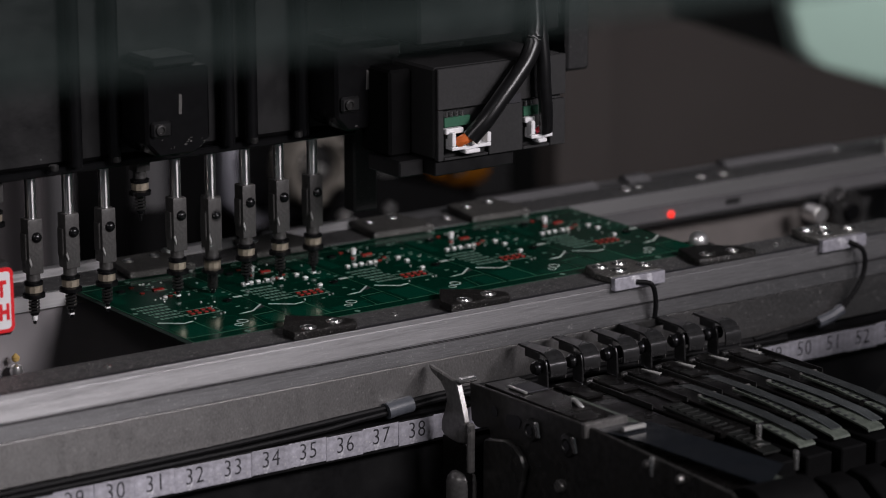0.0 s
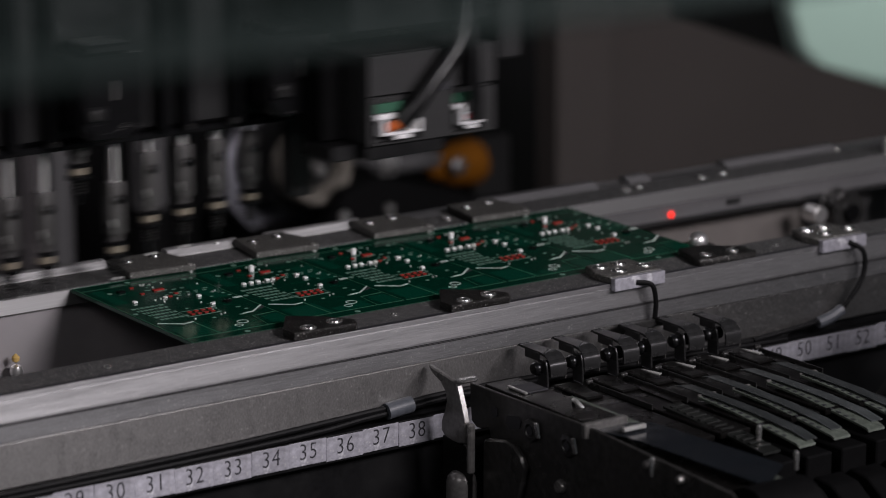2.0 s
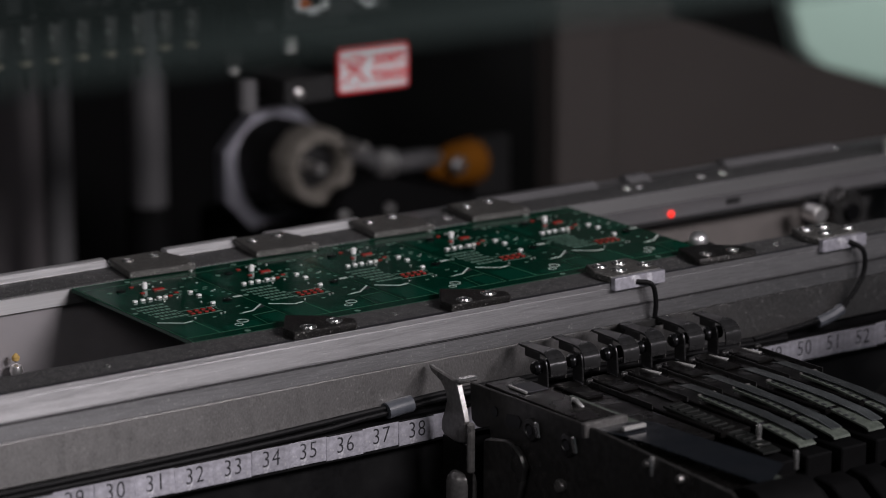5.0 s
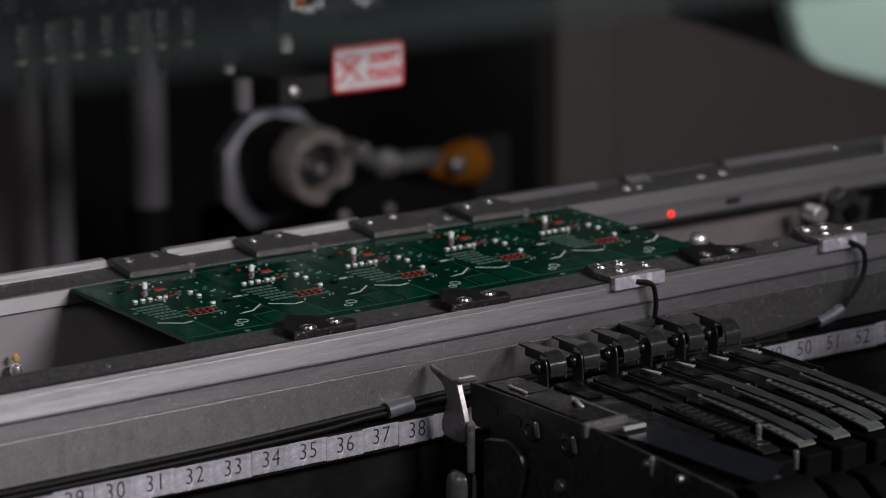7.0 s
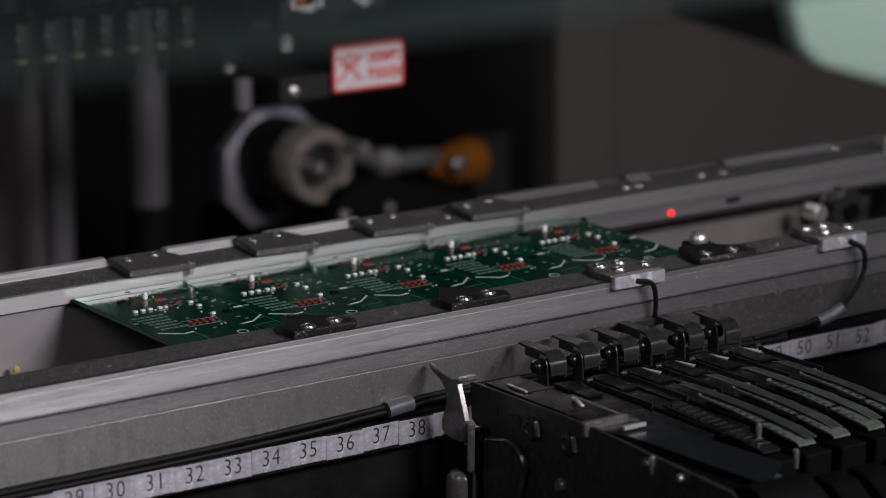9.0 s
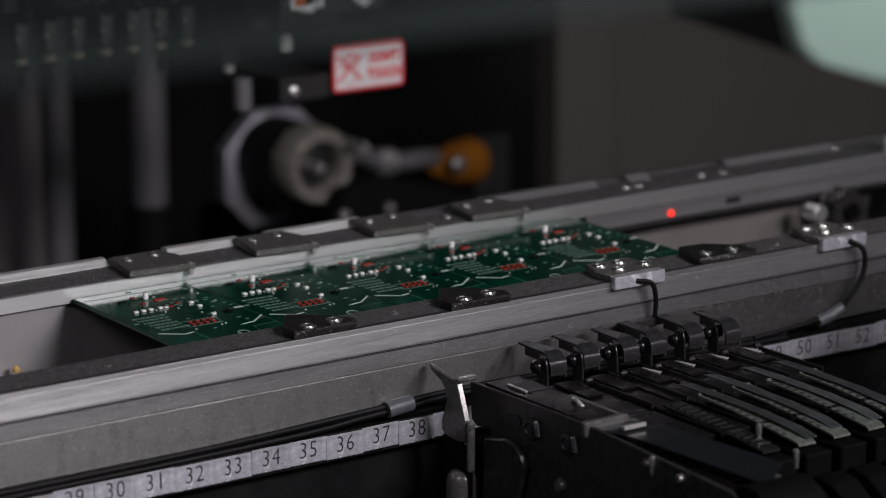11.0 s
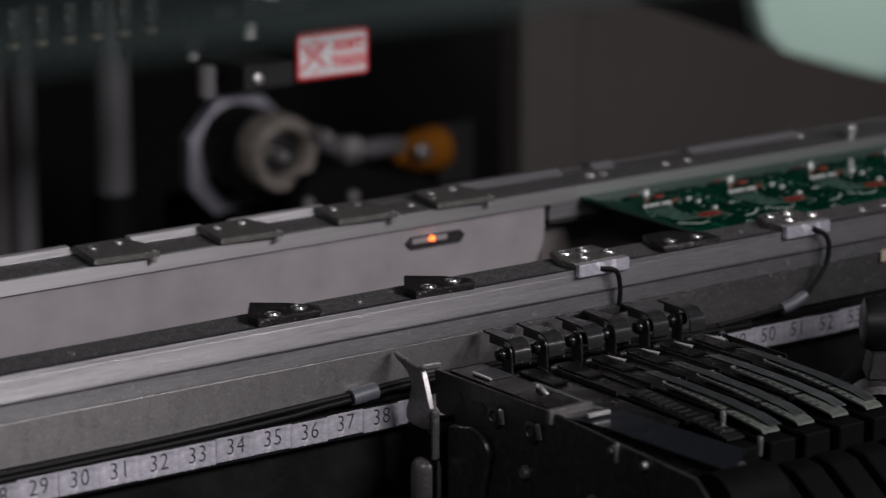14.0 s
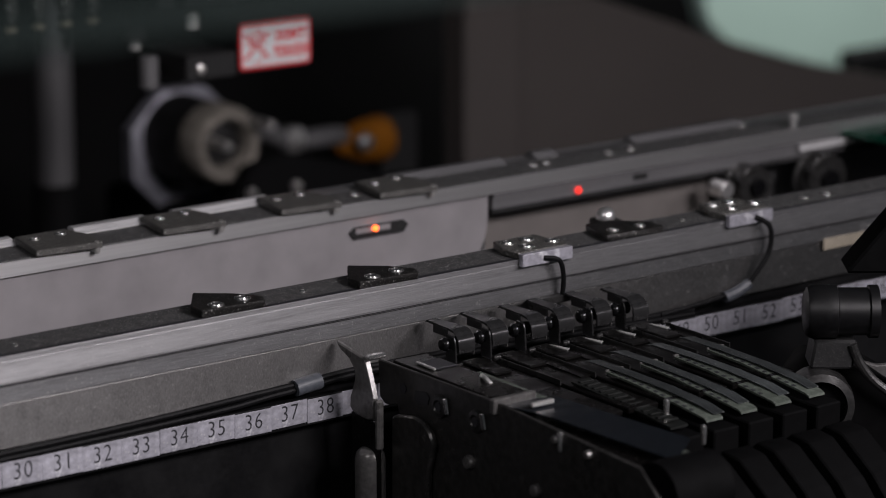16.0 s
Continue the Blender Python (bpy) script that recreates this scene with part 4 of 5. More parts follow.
    warning_sign(pose(-0.0406, 0.0040, 0.0595, 0, 0, -90), 0.0330, 0.0205, "small white warning sign folded round the post")
    part("sign_fold", add_box(B(), -0.0404, -0.0318, -0.0138, -0.0132, 0.0493, 0.0698, 0.0002), "red", post)
    part("sign_fold_face", add_box(B(), -0.0404, -0.0329, -0.0141, -0.0138, 0.0504, 0.0687, 0.0001), "sticker", post)
    for k, ch in enumerate("TH"):
        tx = part("sign_letter", text_mesh("lettering", ch, 0.0060, "red", bold=0.0003), "red", post)
        tx.matrix_basis = pose(-0.0368, -0.0142, 0.0605 - 0.0070 * k, 90, 0, 0)
    meshes = nozzle_meshes()
    for i in range(-1, 9):
        n = new("nozzle")
        n.parent = h
        n.empty_display_size = 0.003
        n.location = (i * STEP, 0.0, NOZZLE_UP.get(i, 0.0))
        for nm, me in meshes:
            o = part(nm, me, "steel", n)
        nozzles[i] = n
    return h, slide


head, vision_slide = placement_head()

# ---- feeders ----
def add_strip(bm, rows, thick):
    """A bent sheet: rows of (left x, right x, y, z) along its upper side, with the thickness below."""
    loops = []
    for k, (xl, xr, y, z) in enumerate(rows):
        a, b = rows[max(k - 1, 0)], rows[min(k + 1, len(rows) - 1)]
        d = Vector((b[2] - a[2], b[3] - a[3])).normalized()
        ny, nz = (d.y * thick, -d.x * thick) if d.x > 0 else (-d.y * thick * -1, d.x * thick)
        loops.append([bm.verts.new(q) for q in ((xl, y, z), (xr, y, z), (xr, y + ny, z + nz), (xl, y + ny, z + nz))])
    fs = [bm.faces.new(loops[0]), bm.faces.new(loops[-1][::-1])]
    for p, q in zip(loops, loops[1:]):
        fs += [bm.faces.new((p[i], q[i], q[(i + 1) % 4], p[(i + 1) % 4])) for i in range(4)]
    bmesh.ops.recalc_face_normals(bm, faces=fs)
    return bm


def feeder_meshes():
    body = B()
    add_box(body, -0.0060, 0.0060, -0.1165, 0.0, -0.095, -0.0325, 0.0006)
    lever = B()
    # hold-down plate: narrow curled tip at the back, wider towards the front, bent down over the roller
    add_strip(lever, [(-0.0054, -0.0014, 0.0132, -0.0156), (-0.0055, -0.0012, 0.0124, -0.0148), (-0.0055, -0.0010, 0.0110, -0.0150), (-0.0052, 0.0008, 0.0040, -0.0153),
                      (-0.0049, 0.0024, -0.0010, -0.0155), (-0.0048, 0.0028, -0.0032, -0.0160), (-0.0048, 0.0029, -0.0050, -0.0172), (-0.0048, 0.0029, -0.0060, -0.0190),
                      (-0.0048, 0.0029, -0.0063, -0.0215), (-0.0046, 0.0027, -0.0061, -0.0240)], 0.0009)
    add_box(lever, -0.0053, -0.0044, 0.0000, 0.0090, -0.0192, -0.0158, 0.0003)
    edge = B()
    add_strip(edge, [(0.0028, 0.0031, -0.0044, -0.0169), (0.0028, 0.0031, -0.0055, -0.0186), (0.0028, 0.0031, -0.0060, -0.0215), (0.0026, 0.0029, -0.0057, -0.0255)], 0.0008)
    roller = B()
    add_lathe(roller, [(0.0008, -0.0092), (0.0020, -0.0090), (0.0027, -0.0082), (0.0028, -0.0074), (0.0019, -0.0070), (0.0019, -0.0060), (0.0026, -0.0056), (0.0026, -0.0010), (0.0008, -0.0008)], (0, -0.0015, -0.0212), 20, "x")
    bracket = B()
    add_prism(bracket, [(-0.0010, -0.0175), (-0.0052, -0.0180), (-0.0060, -0.0205), (-0.0066, -0.0292), (-0.0002, -0.0292), (0.0004, -0.0200)], -0.0058, -0.0050, "x", 0.0002)
    guide = B()
    add_box(guide, -0.0070, 0.0070, -0.090, -0.0080, -0.0296, -0.0275, 0.0004)
    add_box(guide, -0.0052, 0.0030, -0.0300, -0.0090, -0.0274, -0.0262, 0.0004)
    film = B()
    add_strip(film, [(-0.0048, -0.0040, -0.0380, -0.0246), (-0.0044, 0.0004, -0.0410, -0.0242), (-0.0030, 0.0020, -0.0600, -0.0246), (-0.0014, 0.0038, -0.0800, -0.0256), (0.0000, 0.0054, -0.0980, -0.0274), (0.0004, 0.0056, -0.1060, -0.0290)], 0.0003)
    tape = B()
    add_strip(tape, [(-0.0052, 0.0034, -0.0545, -0.0254), (-0.0050, 0.0034, -0.0740, -0.0262), (-0.0046, 0.0036, -0.0950, -0.0282), (-0.0044, 0.0036, -0.1080, -0.0296), (-0.0044, 0.0034, -0.1100, -0.0304)], 0.0008)
    lip = B()
    add_box(lip, -0.0052, 0.0034, -0.0548, -0.0536, -0.0262, -0.0248, 0.0003)
    cap = B()
    add_prism(cap, [(-0.117, -0.0420), (-0.121, -0.0385), (-0.130, -0.0395), (-0.146, -0.0500), (-0.160, -0.0640), (-0.160, -0.080), (-0.117, -0.080)], -0.0062, 0.0062, "x", 0.0006)
    pinb = B()
    add_cyl(pinb, (0.0060, -0.0146, -0.0258), 0.0011, 0.0030, "x", 12, bevel=0.0003)
    rib = B()
    add_prism(rib, [(0.0077, -0.0150), (0.0082, -0.0150), (0.0088, -0.0520), (0.0083, -0.0520)][::-1], -0.0278, -0.0258, "z")
    fold = B()
    add_strip(fold, [(0.0030, 0.0076, -0.0200, -0.0272), (0.0030, 0.0077, -0.0300, -0.0268), (0.0030, 0.0078, -0.0500, -0.0270)], 0.0006)
    return (("body", body, "feeder_dark"), ("hold_down_lever", lever, "lever"), ("lever_edge", edge, "hook"), ("roller", roller, "black_gloss"), ("roller_bracket", bracket, "lever"), ("tape_guide", guide, "feeder"),
            ("rear_cap", cap, "feeder_dark"), ("hinge_pin", pinb, "feeder_bar"), ("guide_rib", rib, "feeder_bar"), ("tape_cover", fold, "feeder"),
            ("cover_film", film, "film"), ("carrier_tape", tape, "tape"), ("tape_lip", lip, "hook"))


FM = [(n, mesh_of(n, bm, M[m])) for n, bm, m in feeder_meshes()]
WINDOW = mesh_of("pick_window", add_prism(B(), [(0.0016, -0.0120), (0.0014, -0.0172), (0.0022, -0.0222), (0.0044, -0.0210)], -0.0262, -0.0258, "z"), M["tape_hole"])
DARK_TAPE = mesh_of("carrier_tape", add_strip(B(), [(-0.0052, 0.0034, -0.0545, -0.0262), (-0.0046, 0.0036, -0.0950, -0.0284), (-0.0044, 0.0036, -0.1100, -0.0300)], 0.0008), M["ribbed_tape"])
RIDGE = mesh_of("tape_ridge", add_box(B(), -0.0036, 0.0026, -0.0009, 0.0009, 0.0, 0.0007, 0.0002), M["ribbed_tape"])
HOLE = mesh_of("sprocket_hole", add_box(B(), -0.0006, 0.0006, -0.0008, 0.0008, -0.0001, 0.0001), M["ink"])


def tape_feeder(k, x, y):
    """Feeder k of the row: the first carries no tape, the second a dark ribbed one, the others pale tape under film."""
    rng = random.Random(40 + k)
    words = ("narrow black tape feeder with an empty channel and black hold-down lever", "narrow black tape feeder holding dark ribbed tape", "narrow black tape feeder with pale green tape under grey film")[min(k, 2)]
    f = thing("tape_feeder", (x, y, 0.0), words, "tape feeder", "tape feeders in a row")
    for n, me in FM:
        if k < 2 and n in ("cover_film", "carrier_tape", "tape_lip") or k == 0 and n == "tape_cover":
            continue
        o = part(n, me, "feeder", f)
        if n in ("hold_down_lever", "lever_edge"):
            o.location = ((0.0, -0.0003, 0.0012, -0.0014, 0.0002, -0.0006)[k], (0.0, 0.0004, -0.0006, 0.0002, -0.0008, -0.0040)[k], 0.0)
        if n == "cover_film":
            o.matrix_basis = pose(rng.uniform(-0.0006, 0.0006), rng.uniform(-0.003, 0.003), 0, 0, 0, rng.uniform(-0.7, 0.7))
    if k == 1:
        part("carrier_tape", DARK_TAPE, "feeder", f)
        for i in range(13):
            part("tape_ridge", RIDGE, "feeder", f).location = (-0.0002, -0.0575 - 0.0040 * i, -0.0263 - 0.0022 * (i + 0.75) / 10.1)
    if k >= 2:
        part("pick_window", WINDOW, "feeder", f)
        for i in range(12):
            yy = -0.0570 - 0.0040 * i
            zz = -0.0254 - 0.0008 * (-0.0545 - yy) / 0.0195 if yy > -0.0740 else -0.0262 - 0.0020 * (-0.0740 - yy) / 0.0210
            part("sprocket_hole", HOLE, "ink", f).matrix_basis = pose(-0.0036, yy, zz + 0.0001, 4, 0, 0)
    return f


for k in range(6):
    tape_feeder(k, 0.0680 + 0.0166 * k, -0.1010)


HOOK_AT = (-0.0055, -0.0079, 0.0024)


def wide_feeder():
    f = thing("wide_tape_feeder", (0.0, 0.0, 0.0), "wide black tape feeder with a bare steel hook at its end", "tape feeder", "tape feeders in a row")
    side = [(-0.0980, -0.0230), (-0.1700, -0.0218), (-0.2500, -0.0250), (-0.2600, -0.0330), (-0.2650, -0.11), (-0.1180, -0.11), (-0.1120, -0.0420), (-0.1100, -0.0375), (-0.1065, -0.0392), (-0.1020, -0.0394), (-0.0990, -0.0375)]
    part("side_plate", add_prism(B(), side, 0.0330, 0.0345, "x", 0.0003), "feeder_side", f)
    part("body", add_box(B(), 0.0346, 0.0612, -0.2600, -0.1150, -0.11, -0.0300, 0.001), "feeder", f)
    part("top_plate", add_prism(B(), [(-0.1055, -0.0240), (-0.1055, -0.0220), (-0.1690, -0.0216), (-0.1690, -0.0240)], 0.0346, 0.0500, "x", 0.0003), "feeder", f)
    part("slot", add_box(B(), 0.0390, 0.0490, -0.1260, -0.1150, -0.0219, -0.0213, 0.0002), "ink", f)
    part("slot_rim", add_box(B(), 0.0380, 0.0392, -0.1265, -0.1150, -0.0218, -0.0209, 0.0002), "steel", f, "worn bright rim")
    part("spring_clip", add_tube(B(), [(0.0540, -0.1400, -0.0250), (0.0470, -0.1440, -0.0210), (0.0450, -0.1490, -0.0205), (0.0460, -0.1520, -0.0230)], 0.0009, 8), "steel", f, "bright wire clip")
    hook = [(-0.0775, -0.0196), (-0.0965, -0.0222), (-0.0998, -0.0304), (-0.1020, -0.0366), (-0.1018, -0.0444), (-0.0975, -0.0456), (-0.0927, -0.0454), (-0.0880, -0.0446),
            (-0.0864, -0.0430), (-0.0866, -0.0388), (-0.0886, -0.0345), (-0.0898, -0.0310), (-0.0894, -0.0280), (-0.0860, -0.0246), (-0.0800, -0.0222)]
    part("steel_hook", add_prism(B(), hook, 0.0280, 0.0302, "x", 0.0005), "hook", f, "bare steel hook").location = HOOK_AT
    part("hook_edge", add_prism(B(), [(-0.0962, -0.0228), (-0.0996, -0.0304), (-0.1018, -0.0362), (-0.1024, -0.0362), (-0.1003, -0.0304), (-0.0971, -0.0226)], 0.0279, 0.0298, "x"), "steel_worn", f, "bright worn edge").location = HOOK_AT
    part("hook_lip", add_box(B(), 0.0279, 0.0360, -0.0995, -0.0962, -0.0224, -0.0206, 0.0006), "screw", f, "bent worn steel lip").location = HOOK_AT
    part("hook_stem", add_box(B(), 0.0282, 0.0312, -0.1046, -0.1021, -0.0560, -0.0366, 0.0007), "hook", f).location = HOOK_AT
    part("lower_plate", add_prism(B(), [(-0.0870, -0.0450), (-0.1018, -0.0460), (-0.1040, -0.0560), (-0.1040, -0.0900), (-0.0875, -0.0900)], 0.0284, 0.0300, "x"), "feeder", f).location = HOOK_AT
    part("roller_shaft", add_lathe(B(), [(0.0058, -0.1000), (0.0058, -0.0610), (0.0053, -0.0586), (0.0040, -0.0570), (0.0022, -0.0564), (0.0004, -0.0563)], (0.0295, -0.0975, 0.0), 28), "hook", f, "dull steel round-topped roller").location = HOOK_AT
    for y in (-0.1422, -0.1645):
        tab = part("bent_tab", add_box(B(), -0.0010, 0.0, -0.0013, 0.0013, -0.0030, 0.0030, 0.0004), "screw", f, "bright bent tab")
        tab.matrix_basis = pose(0.0324, y, -0.0305, -14, 0, 0)
        boss = part("boss", add_lathe(B(), [(0.0020, 0.0322), (0.0026, 0.0314), (0.0040, 0.0316), (0.0044, 0.0322), (0.0044, 0.0331)], (0, y + 0.0045, -0.0316), 22, "x"), "feeder_bar", f, "round pressed boss")
        part("tab_hole", add_lathe(B(), [(0.0018, 0.0316), (0.0018, 0.0331)], (0, y + 0.0045, -0.0316), 16, "x"), "ink", boss)
    part("latch", add_prism(B(), [(-0.1104, -0.0424), (-0.1120, -0.0410), (-0.1249, -0.0383), (-0.1300, -0.0392), (-0.1345, -0.0420), (-0.1372, -0.0463), (-0.1333, -0.0585), (-0.1333, -0.0850), (-0.1100, -0.0900)], 0.0300, 0.0328, "x", 0.0008), "feeder_side", f)
    part("hole", add_lathe(B(), [(0.0020, 0.0326), (0.0020, 0.0331)], (0, -0.1144, -0.0305), 16, "x"), "ink", f)
    part("slot_hole", add_prism(B(), [(-0.1215, -0.0325), (-0.1225, -0.0295), (-0.1290, -0.0285), (-0.1310, -0.0300), (-0.1300, -0.0330), (-0.1240, -0.0345)], 0.0326, 0.0331, "x"), "ink", f)
    for y, z, r in ((-0.2060, -0.0262, 0.0016), (-0.2240, -0.0270, 0.0016), (-0.1560, -0.0480, 0.0026), (-0.1950, -0.0480, 0.0024)):
        part("rivet", add_lathe(B(), [(r, 0.0330), (r, 0.0318), (r * 0.8, 0.0308), (r * 0.3, 0.0306)], (0, y, z), 16, "x"), "hook", f)
    part("end_cap", add_box(B(), 0.0312, 0.0505, -0.1720, -0.1690, -0.0262, -0.0206, 0.0005), "hook", f, "bright folded end")
    part("clip_bar", add_box(B(), 0.0400, 0.0500, -0.1830, -0.1812, -0.0222, -0.0206, 0.0003), "steel", f)
    part("cover_film", add_prism(B(), [(0.0350, -0.1722), (0.0500, -0.1722), (0.0575, -0.1760), (0.0640, -0.2400), (0.0440, -0.2560), (0.0405, -0.1950), (0.0392, -0.1850)][::-1], -0.0236, -0.0231, "z"), "film_blue", f, "dark bluish cover film")
    part("channel", add_box(B(), 0.0346, 0.0480, -0.2500, -0.1740, -0.0300, -0.0262, 0.0006), "feeder", f)
    for x, y, z in ((0.0324, -0.2083, -0.0240), (0.0869, -0.2007, -0.0240), (0.0821, -0.2263, -0.0262)):
        part("pin", add_lathe(B(), [(0.0002, 0.0012), (0.0009, 0.0008), (0.0012, 0.0), (0.0010, -0.0060)], (x, y, z), 12), "screw", f, "small bright pin")
    part("inner_guide", add_prism(B(), [(-0.1250, -0.0290), (-0.1250, -0.0262), (-0.2450, -0.0262), (-0.2450, -0.0290)], 0.0520, 0.0608, "x", 0.0004), "tape", f)
    part("end_block", add_lathe(B(), [(0.004, 0.0350), (0.0120, 0.0350), (0.0120, 0.0600), (0.004, 0.0600)], (0, -0.2560, -0.0340), 20, "x"), "feeder_dark", f)
    return f


wide_feeder()


def feeder_grip():
    f = thing("feeder_grip", (0.1860, -0.1800, 0.0, 0, 0, -36), "black rubber feeder handle with a round grip", "feeder handle")
    part("grip", add_lathe(B(), [(0.0020, -0.0102), (0.0070, -0.0100), (0.0094, -0.0090), (0.0104, -0.0070), (0.0104, 0.0020), (0.0092, 0.0026), (0.0092, 0.0140), (0.0102, 0.0146), (0.0102, 0.0180), (0.0040, 0.0190)], (0.0, 0.0, -0.0116), 28, "x"), "black", f, "round glossy black grip")
    part("neck", add_prism(B(), [(-0.0060, -0.0215), (0.0100, -0.0215), (0.0085, -0.0330), (-0.0080, -0.0330)], -0.006, 0.010, "y", 0.001), "black_matte", f)
    part("top_block", add_prism(B(), [(0.0070, 0.0006), (0.0120, 0.0070), (0.0250, 0.0230), (0.0700, 0.0300), (0.0700, 0.0006)], 0.010, 0.030, "y", 0.001), "feeder_dark", f, "dark upper block")
    rim = part("rim", add_lathe(B(), [(0.0100, -0.010), (0.0128, -0.009), (0.0132, -0.004), (0.0128, 0.004), (0.0100, 0.004)], (-0.0040, -0.004, -0.0455), 28, "y", True), "feeder_bar", f, "dull steel rim")
    part("disc", add_lathe(B(), [(0.0010, -0.008), (0.0030, -0.008), (0.0034, -0.006), (0.0098, -0.006), (0.0098, 0.003)], (-0.0040, -0.004, -0.0455), 28, "y"), "black_gloss", rim)
    part("bright_plate", add_prism(B(), [(0.0110, -0.0300), (0.0180, -0.0320), (0.0600, -0.0280), (0.0600, -0.0480), (0.0240, -0.0390)], -0.004, -0.001, "y", 0.0005), "hook", f, "bare metal cover plate")
    part("lever_bar", add_tube(B(), [(0.0080, -0.006, -0.0230), (0.0110, -0.006, -0.0300), (0.0180, -0.006, -0.0385), (0.0330, -0.006, -0.0480), (0.0600, -0.006, -0.0560)], 0.0018, 10), "feeder_bar", f, "thin steel lever")
    part("arm", add_prism(B(), [(0.0100, -0.0330), (-0.0080, -0.0330), (-0.0240, -0.0560), (-0.0400, -0.0900), (-0.0450, -0.1400), (0.0800, -0.1400), (0.0800, -0.0480), (0.0300, -0.0440)], 0.001, 0.030, "y", 0.002), "feeder_dark", f, "dark feeder housing")
    part("arm_bolt", add_lathe(B(), [(0.0026, 0.0), (0.0024, -0.0014), (0.0010, -0.0022)], (-0.0270, 0.0008, -0.0730), 16, "y"), "steel", f)
    return f


feeder_grip()

# ---- machine interior behind ----
def drive_unit():
    d = thing("drive_unit", (0.4029, 0.60, -0.1132), "grey flanged drive coupling with pale clamp and amber cap", "drive unit")
    fl = B()
    add_lathe(fl, [(0.029, 0.0), (0.0350, -0.001), (0.0410, 0.001), (0.0410, 0.012), (0.029, 0.012)], (-0.0400, -0.02, 0.0075), 8, "y", True)
    bmesh.ops.rotate(fl, verts=fl.verts, cent=(-0.0400, 0, 0.0075), matrix=Matrix.Rotation(radians(22.5), 3, "Y"))
    part("flange", fl, "ring", d, "grey eight-sided cast flange")
    part("motor", add_cyl(B(), (-0.0445, -0.0620, 0.0165), 0.0270, 0.0660, "y", 32, bevel=0.003), "black_matte", d, "black motor barrel")
    part("coupling", add_lathe(B(), [(0.0145, -0.006), (0.0165, -0.010), (0.0215, -0.010), (0.0240, -0.006), (0.0240, 0.010), (0.0145, 0.010)], (-0.0475, -0.0725, 0.0215), 24, "y", True), "ivory", d, "pale worn clamp ring")
    part("core", add_lathe(B(), [(0.0030, -0.004), (0.0140, -0.002), (0.0142, 0.014)], (-0.0475, -0.0705, 0.0215), 24, "y"), "black_matte", d)
    part("arm", add_tube(B(), [(-0.0300, -0.0700, 0.0320), (-0.0109, -0.0700, 0.0228), (0.0057, -0.0700, 0.0153), (0.0332, -0.0700, 0.0147), (0.0500, -0.0600, 0.0110)], 0.0062, 14), "column", d, "bent grey pipe")
    part("pipe_nut", add_cyl(B(), (0.0000, -0.0700, 0.0165), 0.0085, 0.0120, "x", 6, bevel=0.001), "steel", d)
    part("amber_cap", add_lathe(B(), [(0.0030, 0.0440), (0.0060, 0.0460), (0.0130, 0.0620), (0.0155, 0.0780), (0.0130, 0.0840), (0.0040, 0.0850)], (0, -0.0600, 0.0060), 24, "x"), "amber", d, "amber plastic cap")
    part("cap_screw", add_lathe(B(), [(0.0062, 0.0), (0.0055, -0.0030), (0.0020, -0.0050)], (0.0570, -0.0755, 0.0090), 16, "y"), "hook", d)
    part("end_plate", add_box(B(), 0.0960, 0.1245, -0.0400, -0.0340, -0.0300, 0.0152, 0.002), "black_matte", d)
    part("base", add_box(B(), -0.060, 0.120, -0.055, 0.05, -0.16, -0.024, 0.004), "machine_black", d)
    part("cover", add_prism(B(), [(-0.058, -0.034), (-0.052, -0.008), (-0.042, 0.010), (-0.014, 0.015), (0.050, -0.004), (0.100, -0.034)], -0.1000, -0.0860, "y", 0.002), "machine_black", d)
    for x, z in ((-0.0610, 0.0260), (-0.0300, 0.0350), (-0.0441, -0.0050), (-0.0115, -0.0049)):
        part("bolt", add_cyl(B(), (x, -0.1040, z), 0.0030, 0.02, "y", 12, bevel=0.001), "steel", d)
    part("stand", add_box(B(), -0.06, 0.16, -0.04, 0.06, -0.3868, -0.1605), "machine_black", d)
    return d


drive_unit()


def rear_post(x, y, r, z0, z1):
    c = thing("rear_post", (x, y, -0.5), "blurred grey round machine post standing behind", "machine post", "rear posts")
    part("shaft", add_cyl(B(), (0, 0, 0), r, z1 + 0.5, "z", 24), "column", c)
    # Added black sleeve, standing in for the shadow on the post's lower part.
    part("collar", add_cyl(B(), (0, 0, 0), r * 1.3, 0.5 + z0, "z", 24, bevel=0.002), "machine_black", c)
    return c


rear_post(0.2190, 0.60, 0.009, -0.170, 0.3)
rear_post(0.2815, 0.60, 0.0115, -0.120, 0.3)

# ---- what moves ----
HEAD_PATH = (
    (0.0, 0.0, 0.0), (0.2, 0.0, 0.0), (0.4, -0.0140, 0.0130), (0.7, -0.0140, 0.0130), (0.97, -0.0677, 0.0186), (1.3, -0.0677, 0.0186),
    (1.5, -0.0525, 0.0194), (1.8, -0.0525, 0.0194), (2.0, -0.0060, 0.0383), (2.1, 0.0040, 0.0360), (2.3, 0.0045, 0.0345), (2.5, 0.0207, 0.0281),
    (2.6, 0.0355, 0.0225), (2.85, 0.0355, 0.0225), (3.0, 0.0407, 0.0198), (3.1, 0.0430, 0.0195), (3.35, 0.0430, 0.0195), (3.5, 0.0646, 0.0212),
    (3.62, 0.0770, 0.0212), (4.0, 0.0782, 0.0209), (4.1, 0.0850, 0.0270), (4.2, 0.0990, 0.0394), (4.4, 0.1120, 0.0950), (4.7, 0.1250, 0.2200), (5.05, 0.1220, 0.3125), (16.0, 0.1220, 0.3125),
)
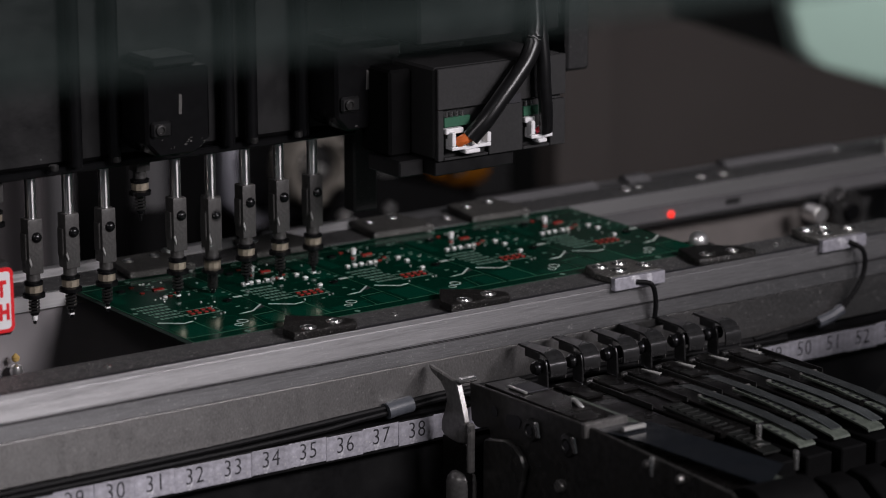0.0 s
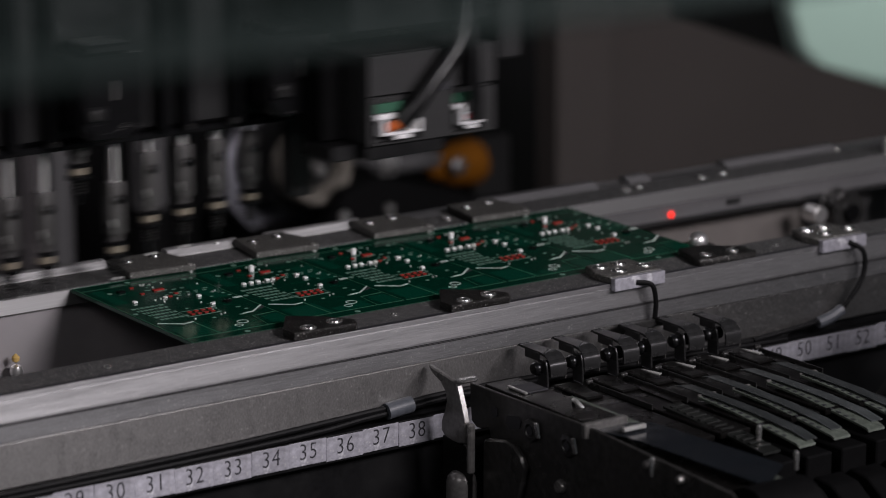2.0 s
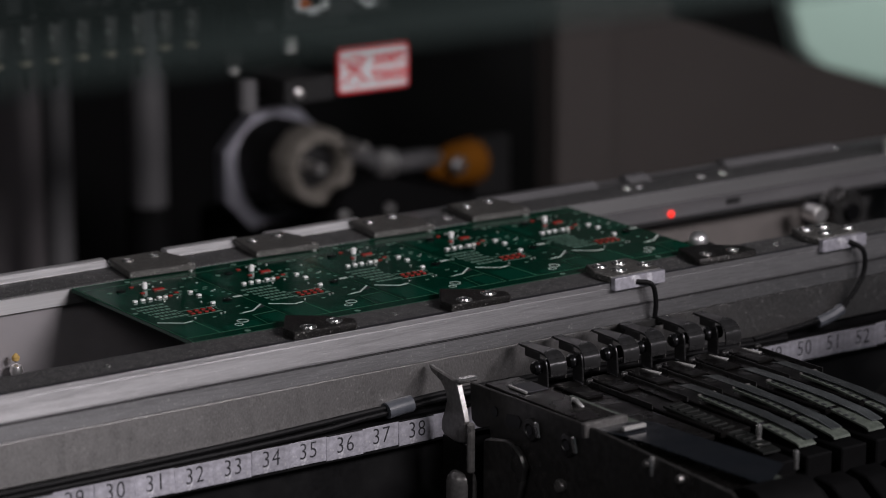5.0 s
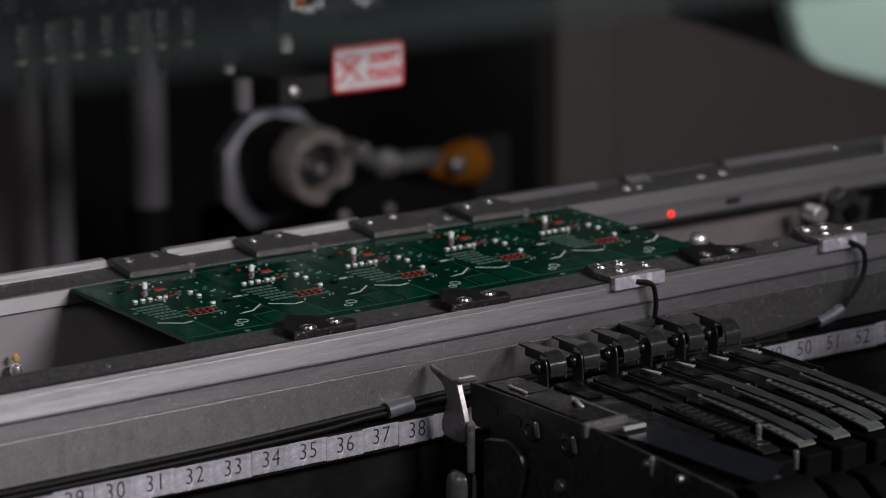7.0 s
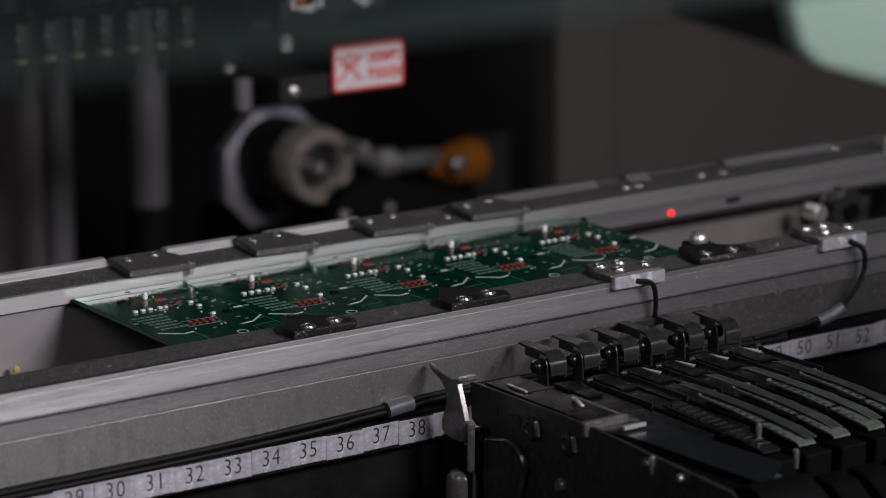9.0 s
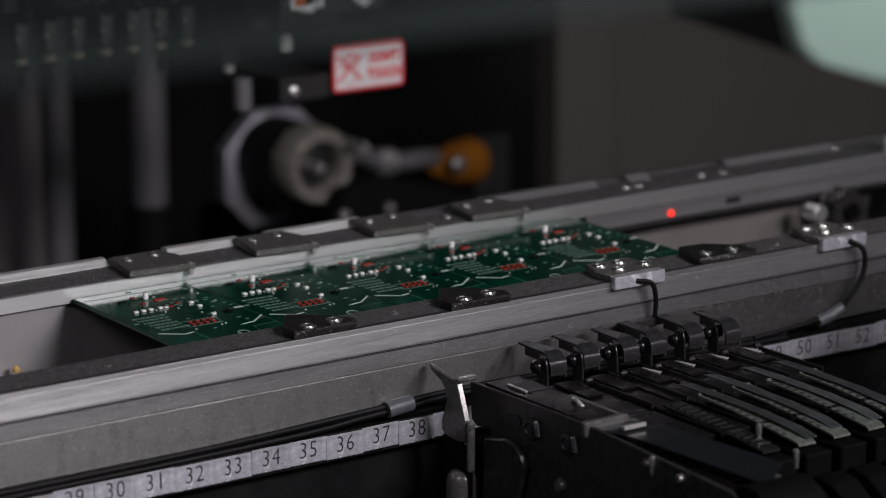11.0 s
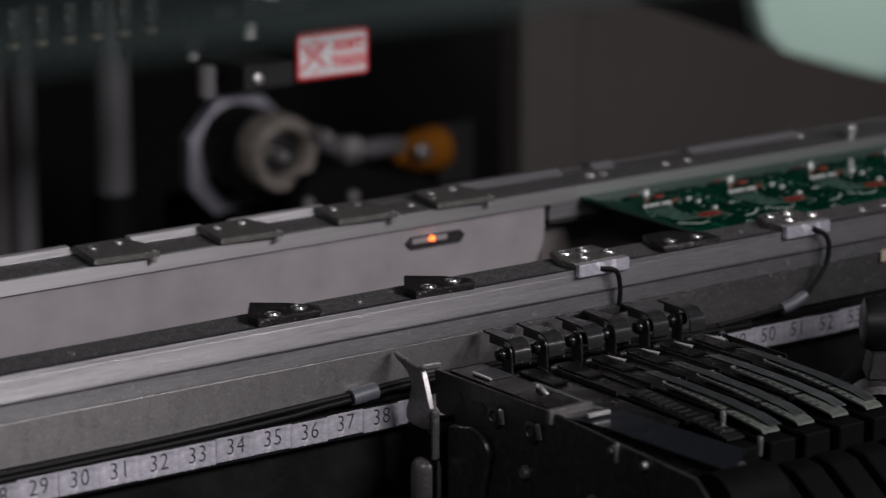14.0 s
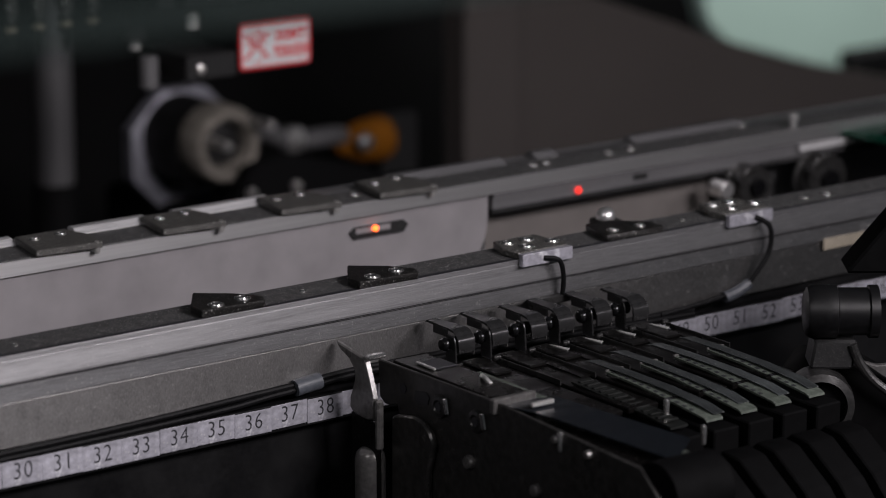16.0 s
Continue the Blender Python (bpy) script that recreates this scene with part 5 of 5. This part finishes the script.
NOZZLE_ROWS = {
    -1: ((0, 0.0290), (3.7, 0.0290), (4.0, 0.0265), (4.2, 0.0245), (4.5, 0.0230), (16, 0.0230)),
    3: ((0, 0.0330), (3.7, 0.0330), (4.0, 0.0265), (4.2, 0.0245), (4.5, 0.0230), (16, 0.0230)),
    0: ((0, 0), (3.9, 0), (4.0, 0.0265), (4.2, 0.0245), (4.5, 0.0230), (16, 0.0230)),
    1: ((0, 0), (2.55, 0), (3.1, 0.001), (3.3, -0.002), (3.45, 0.008), (3.9, 0.008), (4.0, 0.0265), (4.2, 0.0245), (4.5, 0.0230), (16, 0.0230)),
    2: ((0, 0), (2.65, 0), (2.78, -0.003), (2.92, 0.008), (3.9, 0.009), (4.0, 0.0265), (4.2, 0.0245), (4.5, 0.0230), (16, 0.0230)),
    4: ((0, 0), (2.2, 0), (2.3, -0.002), (2.45, 0.011), (3.9, 0.011), (4.0, 0.0265), (4.2, 0.0245), (4.5, 0.0230), (16, 0.0230)),
    5: ((0, -0.002), (0.2, 0.006), (1.4, 0.006), (2.2, 0.011), (3.9, 0.011), (4.0, 0.0265), (4.2, 0.0245), (4.5, 0.0230), (16, 0.0230)),
    6: ((0, 0.001), (0.6, 0), (0.75, 0.009), (2.2, 0.011), (3.9, 0.011), (4.0, 0.0265), (4.2, 0.0245), (4.5, 0.0230), (16, 0.0230)),
    7: ((0, 0.001), (1.4, 0.001), (1.55, -0.001), (1.75, 0.007), (2.2, 0.012), (3.9, 0.013), (4.0, 0.0265), (4.2, 0.0245), (4.5, 0.0230), (16, 0.0230)),
    8: ((0, 0.001), (0.2, 0.005), (1.0, 0.005), (1.1, -0.004), (1.3, 0.011), (2.2, 0.013), (3.9, 0.014), (4.0, 0.0265), (4.2, 0.0245), (4.5, 0.0230), (16, 0.0230)),
}
BOARD_PATH = (
    (0.0, 0.0, 0.0), (7.6, 0.0, 0.0), (7.8, 0.0, -0.0014), (8.0, 0.0, -0.0026), (8.4, 0.0, -0.0037), (9.0, 0.0, -0.0044), (10.9, 0.0, -0.0046), (11.2, 0.0050, -0.0046),
    (11.3, 0.0110, -0.0046), (11.5, 0.0290, -0.0046), (12.0, 0.0785, -0.0046), (12.5, 0.1245, -0.0046), (13.0, 0.1740, -0.0046), (13.5, 0.2205, -0.0046), (14.0, 0.2680, -0.0046),
    (14.5, 0.3145, -0.0046), (15.0, 0.3635, -0.0046), (15.5, 0.4090, -0.0046), (16.0, 0.4600, -0.0046),
)
STOP_PATH = ((0, 0), (10.5, 0), (10.8, -0.0180), (14.82, -0.0180), (14.98, 0), (16, 0))
# chip: nozzle that brings it, the moment it is set down
CHIP_PLAN = ((8, 1.12), (7, 2.2), (6, 2.9), (5, 2.7), (4, 3.3), (2, 1.2), (1, 1.4), (0, 3.2))


def between(rows, t):
    for a, b in zip(rows, rows[1:]):
        if a[0] <= t <= b[0]:
            k = (t - a[0]) / max(b[0] - a[0], 1e-6)
            return [u + (v - u) * k for u, v in zip(a[1:], b[1:])]
    return list(rows[-1][1:])


def motions():
    walk(head, [(t, pose(HEAD0[0] + dx, HEAD0[1] + dy, 0.0)) for t, dx, dy in HEAD_PATH])
    for i, rows in NOZZLE_ROWS.items():
        walk(nozzles[i], [(t, pose(i * STEP, 0.0, z)) for t, z in rows])
    walk(vision_slide, [(t, pose(dx, 0.0, 0.0)) for t, dx in ((0, 0), (4.0, 0), (4.1, 0.0025), (4.2, 0.018), (4.5, 0.100), (4.9, 0.2555), (16, 0.2555))])
    walk(panel, [(t, pose(PANEL[0] + dx, PANEL[1], PANEL[2] + dz)) for t, dx, dz in BOARD_PATH])
    walk(pin, [(t, pose(-0.0905, 0.031, -0.05 + dz)) for t, dz in ((0, 0), (7.6, 0), (8.3, -0.0040), (8.9, -0.0052), (16, -0.0052))])
    walk(stop, [(t, pose(STOP_AT[0], STOP_AT[1], STOP_AT[2] + dz)) for t, dz in STOP_PATH])
    for ob, (x, y), (n, t0) in zip(loose_chips, LATE, CHIP_PLAN):
        rows = []
        for t, dx, dy in HEAD_PATH:
            if t < t0 - 0.12:
                rows.append((t, pose(HEAD0[0] + dx + n * STEP, HEAD0[1] + dy, max(between(NOZZLE_ROWS[n], t)[0] - 0.0010, 0.0012))))
        rows.append((t0, pose(PANEL[0] + x, PANEL[1] + y, 0.0001)))
        rows += [(t, pose(PANEL[0] + x + dx, PANEL[1] + y, dz + 0.0001)) for t, dx, dz in BOARD_PATH if t > t0 + 0.1]
        walk(ob, rows)


motions()
